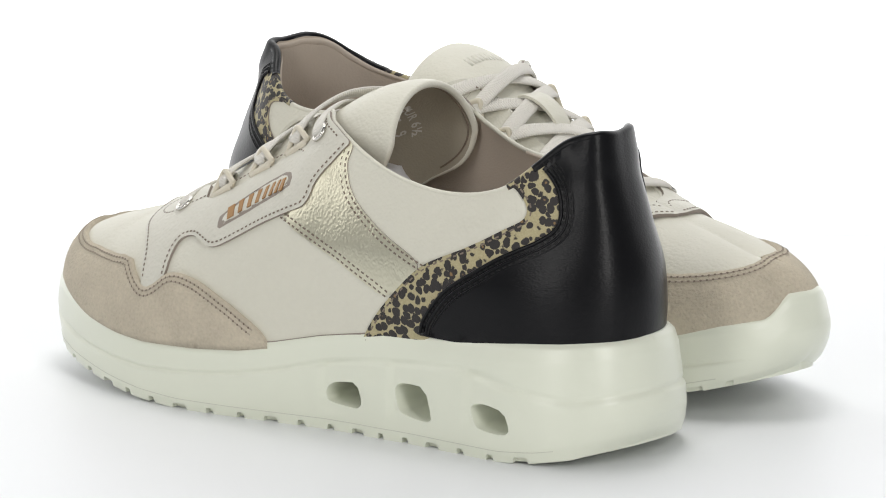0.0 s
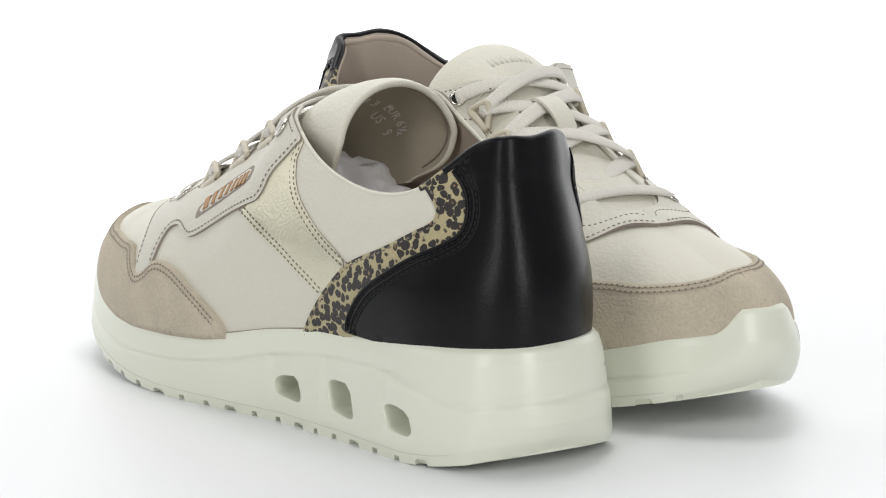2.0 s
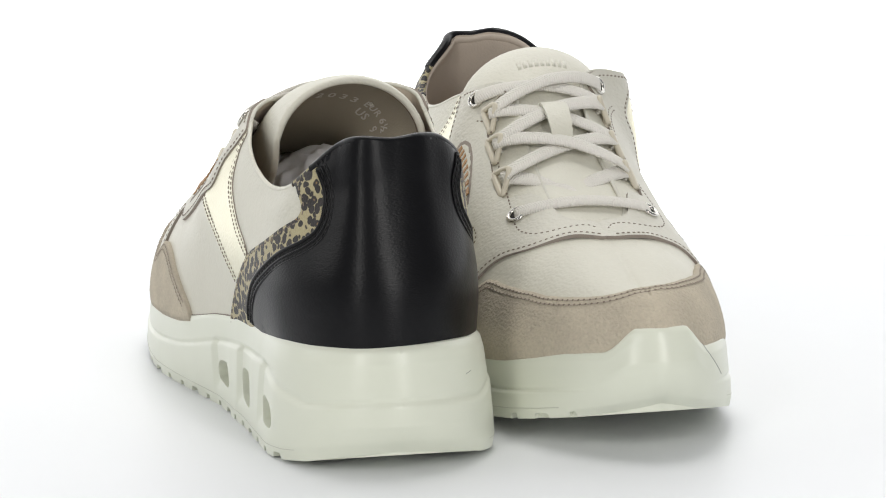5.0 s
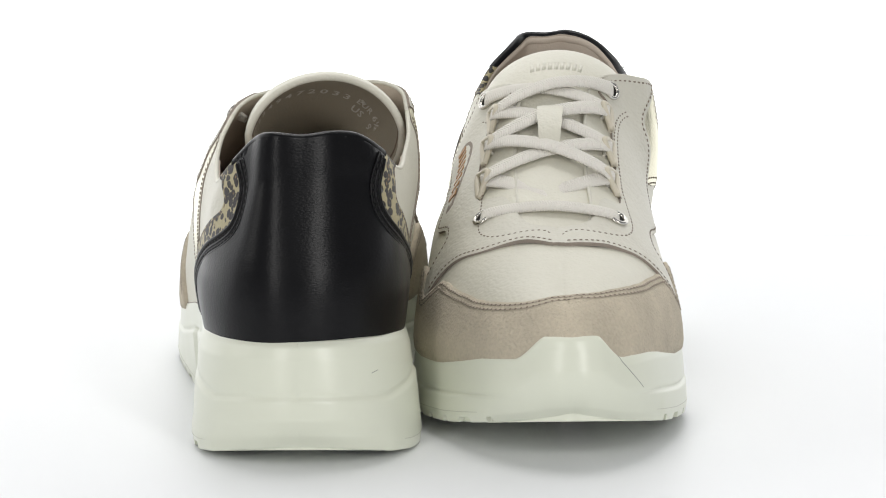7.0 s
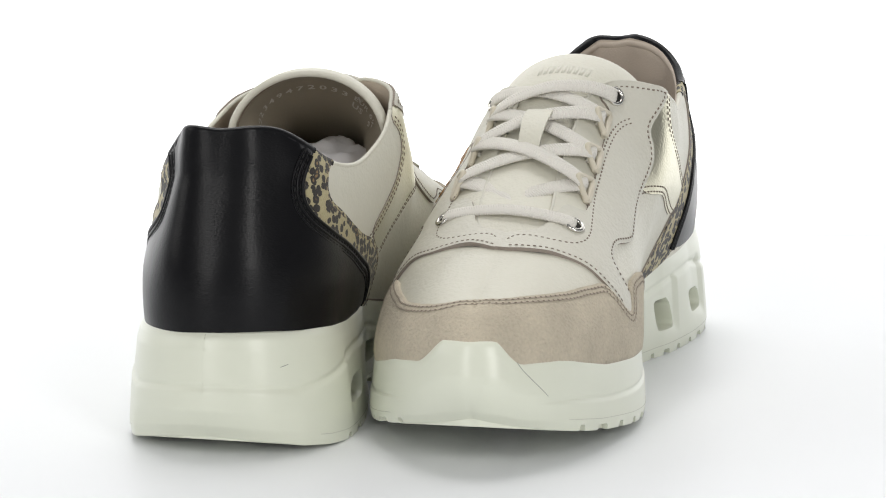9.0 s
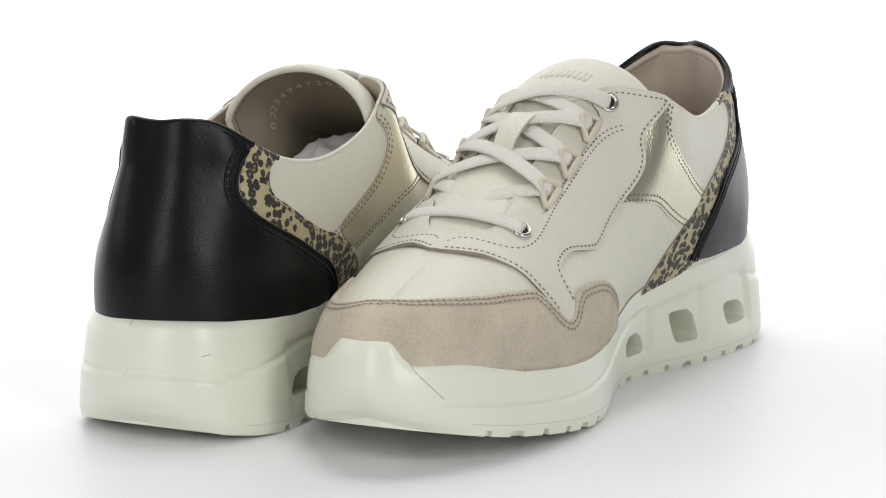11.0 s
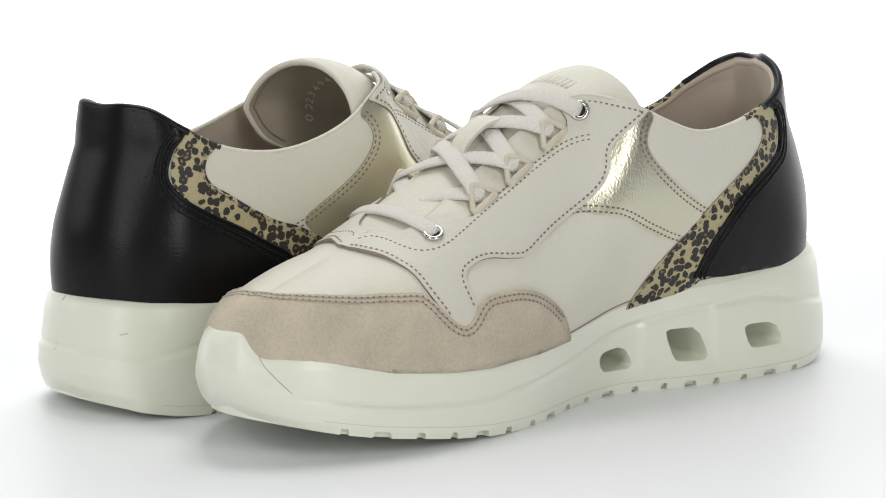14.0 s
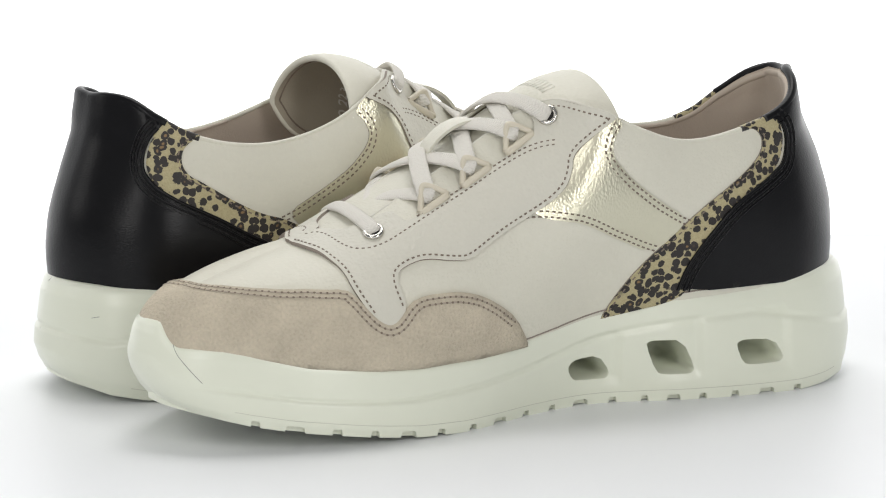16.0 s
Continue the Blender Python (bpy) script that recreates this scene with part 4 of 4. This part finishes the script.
def build_shoe(mirror, printed, label):
    shoe = new("sneaker")
    tagged(shoe, label, "shoe", "pair of sneakers")
    PAIR[0] = mirror
    build_sole(shoe, mirror)
    # quarters and vamp
    q, w = np.linspace(0, 30, 301), np.linspace(0, 1, 34)
    Q, W = np.meshgrid(q[:-1], w, indexing="ij")
    mesh_object("quarter", upper(Q.ravel(), W.ravel()), grid_faces(300, 34, True), CREAM, shoe, "smooth cream leather body of the shoe", True, mirror, weld=True)
    # lining, collar roll and insole
    q, w = np.linspace(-11.6, 11.6, 160), np.linspace(0.06, 1, 24)
    Q, W = np.meshgrid(q, w, indexing="ij")
    back = np.clip(1.3 - abs(Q) / 6, 0, 1)
    inner = upper(Q.ravel(), W.ravel()) - upper_normal(Q.ravel(), W.ravel()) * (0.9 + 2.6 * back * np.sin(np.pi * W.clip(0, 1)) ** 0.5 + 2.4 * np.clip(1.25 - abs(Q) / 5, 0, 1) * W).ravel()[:, None]
    mesh_object("lining", inner, grid_faces(160, 24), TAN, shoe, "soft tan leather lining", True, mirror)
    a, b, c, d = (3.0, 3.75, -3.25, -4.1) if mirror > 0 else (3.15, 4.3, -4.1, -4.65)
    for lo, hi, mat, r, label_ in ((c, a, BLACK, 1.4, "padded black leather collar"), (a, b, SPOTS, 1.2, ""), (d, c, SPOTS, 1.2, ""), (b, 7.5, CREAM, 0.85, ""), (-7.4, d, CREAM, 0.85, ""), (7.4, 11.95, STAY, 0.75, ""), (-11.95, -7.3, STAY, 0.75, "")):
        k = np.linspace(lo - 0.02, hi + 0.02, int(14 * (hi - lo)) + 3)
        pad = 0.6 * np.clip(1.25 - abs(k) / 4.8, 0, 1)
        run = lay(k, 1 - 0.017 * pad, -0.6 - pad if mat is not BLACK else -0.35 - pad)
        mesh_object("collar_edge", *tube(run, (r + pad)[:, None, None], 12), mat, shoe, label_, True, mirror)
    k = np.linspace(-6, 6, 90)
    soft = 1.3 * np.clip(1.3 - abs(k) / 4.8, 0.1, 1)
    mesh_object("collar_padding", *tube(lay(k, 1 - 0.022 * soft, -1.3 - soft), (0.5 + soft)[:, None, None], 12), TAN, shoe, "padded tan leather collar lining", True, mirror)
    ring_q = np.linspace(0, 30, 121)[:-1]
    base = upper(ring_q, np.full(120, 0.16)) - np.concatenate([outward(ring_q), np.zeros((120, 1))], 1) * 2
    base[:, 2] = np.maximum(base[:, 2], 40)
    mid = base * (1, 0.1, 1) + (0, 0.5, -2)
    mesh_object("insole", np.vstack([base, mid]), [(i, (i + 1) % 120, 120 + (i + 1) % 120, 120 + i) for i in range(120)], TAN, shoe, "", True, mirror)
    build_tongue(shoe, mirror, printed)
    # the dark glue line where the upper sinks into the sole
    rq, rw = np.linspace(0, 30, 301)[:-1], np.linspace(0, 0.5, 60)
    Q, W = np.meshgrid(rq, rw, indexing="ij")
    high = upper(Q.ravel(), W.ravel())[:, 2].reshape(300, 60)
    rim = sole(rq, np.ones(300))[:, 2] + 0.1
    cut = np.array([np.interp(r, z, rw) for r, z in zip(rim, high)])
    mesh_object("welt_line", *tube(lay(rq, cut, np.full(300, 0.15)), 0.3, 6, True), EDGE, shoe, "", True, mirror)
    # overlays, lowest first; the left shoe's gold panel reaches further back on the inner side
    gold_in = [(q + (0.18 if mirror > 0 and 6 <= i <= 11 else 0), w) for i, (q, w) in enumerate(GOLD_IN)]
    for line, edges in ((GOLD_OUT, ((GOLD_OUT[5:11], -1), (GOLD_OUT[12:] + GOLD_OUT[:1], -1))), (gold_in, ((gold_in[6:12], 1), (gold_in[12:] + gold_in[:1], 1)))):
        ob = panel("side_panel", line, GOLD, shoe, mirror, 0.55, "metallic gold leather side panel", edge=EDGE)
        for path, side in edges:
            stitching(path, THREAD, ob, mirror, 0.6, side, (1.0, 3.0), 2.3, 1.3)
    for line, n, side in ((SPOT_OUT[mirror], 15 if mirror > 0 else 12, -1), (SPOT_IN[mirror], 13 if mirror > 0 else 10, 1)):
        ob = panel("spotted_strip", line, SPOTS, shoe, mirror, 0.7, "leopard-print hide strip on the heel", edge=EDGE)
        stitching(line[1:n], THREAD, ob, mirror, 0.75, side, (1.4,), 3.0, 1.6)
    heel = HEEL_OUT[mirror] + [(a - 30, b) for a, b in HEEL_IN[mirror][::-1]]
    ob = panel("heel_counter", heel, BLACK, shoe, mirror, 1.1, "glossy black leather heel counter", 3.0)
    for path, side in (([(4.73, .07)] + HEEL_OUT[mirror][1:], -1), ([(24.6, .07)] + HEEL_IN[mirror][1:], 1)):
        for off, r in ((0.5, 0.75), (2.9, 0.55), (5.0, 0.35)):
            folded_edge(path, BLACK, ob, mirror, 1.0, side, off, r)
        stitching(path, BLACK_THREAD, ob, mirror, 1.35, side, (1.7, 4.1), 2.5, 1.6)
    for line, n, side in ((STAY_OUT, 8, -1), (STAY_IN, 8, 1)):
        ob = panel("eyestay", line, STAY, shoe, mirror, 1.3, "grained off-white leather eyestay", edge=EDGE)
        stitching(line[1:n], THREAD, ob, mirror, 1.35, side, (1.6,), 2.2, 1.15)
        stitching(line[21:-1], THREAD, ob, mirror, 1.35, side, (1.6,), 2.2, 1.15)
    stitching([(8.6, .78), (9.4, .80), (10.4, .77), (10.75, .72), (11.1, .78), (11.5, .86), (11.9, .92), (12.2, .965)], THREAD, shoe, mirror, 1.35, 1, (0.0,), 2.2, 1.15)
    stitching([(21.3, .77), (20.6, .765), (19.6, .74), (19.25, .72), (18.9, .77), (18.5, .86), (18.1, .92), (17.8, .965)], THREAD, shoe, mirror, 1.35, 1, (0.0,), 2.2, 1.15)
    stitching([(21.3, .77), (20.6, .765), (19.7, .745)], THREAD, shoe, mirror, 1.35, 1, (1.8,), 2.2, 1.15)
    stitching([(20.9, .965), (21.6, .965), (22.25, .965)], THREAD, shoe, mirror, 1.35, 1, (0.0,), 2.2, 1.15)
    stitching([(9.1, .965), (8.3, .965), (7.6, .965)], THREAD, shoe, mirror, 1.35, 1, (0.0,), 2.2, 1.15)
    ob = panel("toe_guard", GUARD_EDGE, SUEDE, shoe, mirror, 1.75, "taupe suede toe guard", 3.0, 1)
    stitching(GUARD_EDGE[2:GUARD_EDGE.index((14.5, 1))] + [(14.42, .92)], PALE_THREAD, ob, mirror, 1.78, 1, (1.6, 3.6), 2.3, 1.5, holes=True)
    stitching([(15.58, .92)] + GUARD_EDGE[GUARD_EDGE.index((15.75, .80)):-2], PALE_THREAD, ob, mirror, 1.78, 1, (1.6, 3.6), 2.3, 1.5, holes=True)
    # the badge on the outer side: a strip with a row of copper bars; its dark rim paints the recess's shade
    ob = panel("badge", [(9.42, .475), (9.55, .55), (8.85, .675), (8.4, .695), (8.22, .635), (9.3, .455)], EDGE, shoe, mirror, 1.6, "slim recessed badge with copper marks", 2.0, 1)
    panel("badge_face", [(9.38, .49), (9.46, .545), (8.84, .66), (8.46, .675), (8.32, .635), (9.28, .475)], STAY, ob, mirror, 1.85, "", 2.0, 1)
    for i in range(8):
        f = (i + 0.5) / 8
        a, b = np.array([9.3, .49]) * (1 - f) + np.array([8.35, .62]) * f, np.array([9.46, .555]) * (1 - f) + np.array([8.47, .665]) * f
        along = np.array([-0.03, 0.0042]) * (1.25 if i in (0, 7) else 0.85)
        qw = np.array([a - along, a + along, b + along, b - along])
        mesh_object("badge_mark", np.vstack([lay(qw[:, 0], qw[:, 1], np.full(4, 1.7)), lay(qw[:, 0], qw[:, 1], np.full(4, 2.15))]), [(4, 5, 6, 7), (0, 1, 5, 4), (1, 2, 6, 5), (2, 3, 7, 6), (3, 0, 4, 7)], FOIL, ob, "copper foil mark", False, mirror)
    build_laces(shoe, mirror)
    return shoe


def tissue():
    """Crumpled paper stuffed into the toe of a shoe."""
    bm = bmesh.new()
    bmesh.ops.create_icosphere(bm, subdivisions=5, radius=1.0)
    for v in bm.verts:
        d = v.co.normalized()
        fold = abs(noise.noise(d * 2.3)) + 0.5 * abs(noise.noise(d * 5.1 + Vector((3, 1, 2)))) + 0.25 * abs(noise.noise(d * 11))
        r = 1.08 - 0.26 * fold
        v.co = Vector((d.x * 0.038, d.y * 0.026, d.z * 0.026)) * r
    me = bpy.data.meshes.new("tissue_paper")
    bm.to_mesh(me)
    bm.free()
    me.transform(Matrix.Translation((0.150, -0.004, 0.064)))
    me.polygons.foreach_set("use_smooth", [True] * len(me.polygons))
    me.materials.append(TISSUE)
    ob = new("tissue_paper", me)
    return tagged(ob, "crumpled white tissue paper stuffed inside the shoe", "paper")


LEFT = build_shoe(1, True, "off-white leather sneaker with black heel, gold panel, heel turned forward")
RIGHT = build_shoe(-1, False, "off-white leather sneaker with taupe suede toe, laced, standing beside its mate")
PAPER = tissue()
LEFT_AT = pose(-0.04857, -0.14688, 0, 0, 0, 89.70)
RIGHT_AT = pose(0.04121, 0.15083, 0, 0, 0, -88.286)
# the slow turn of the table top under the shoes: seconds, degrees
TURN = [(0, 47.93), (1, 41.04), (2, 34.14), (3, 27.17), (4, 20.22), (5.2, 11.95), (6.5, 3.0), (7, -0.42), (8, -7.41), (9, -14.5), (10, -21.56), (11.2, -29.97), (12.5, -39.07), (13, -42.56), (14, -49.52), (15, -56.6), (16, -63.72)]


def motions():
    for thing, place in ((LEFT, LEFT_AT), (RIGHT, RIGHT_AT), (PAPER, LEFT_AT)):
        walk(thing, [(float(t), pose(0, 0, 0, 0, 0, a) @ place) for t, a in TURN])


motions()
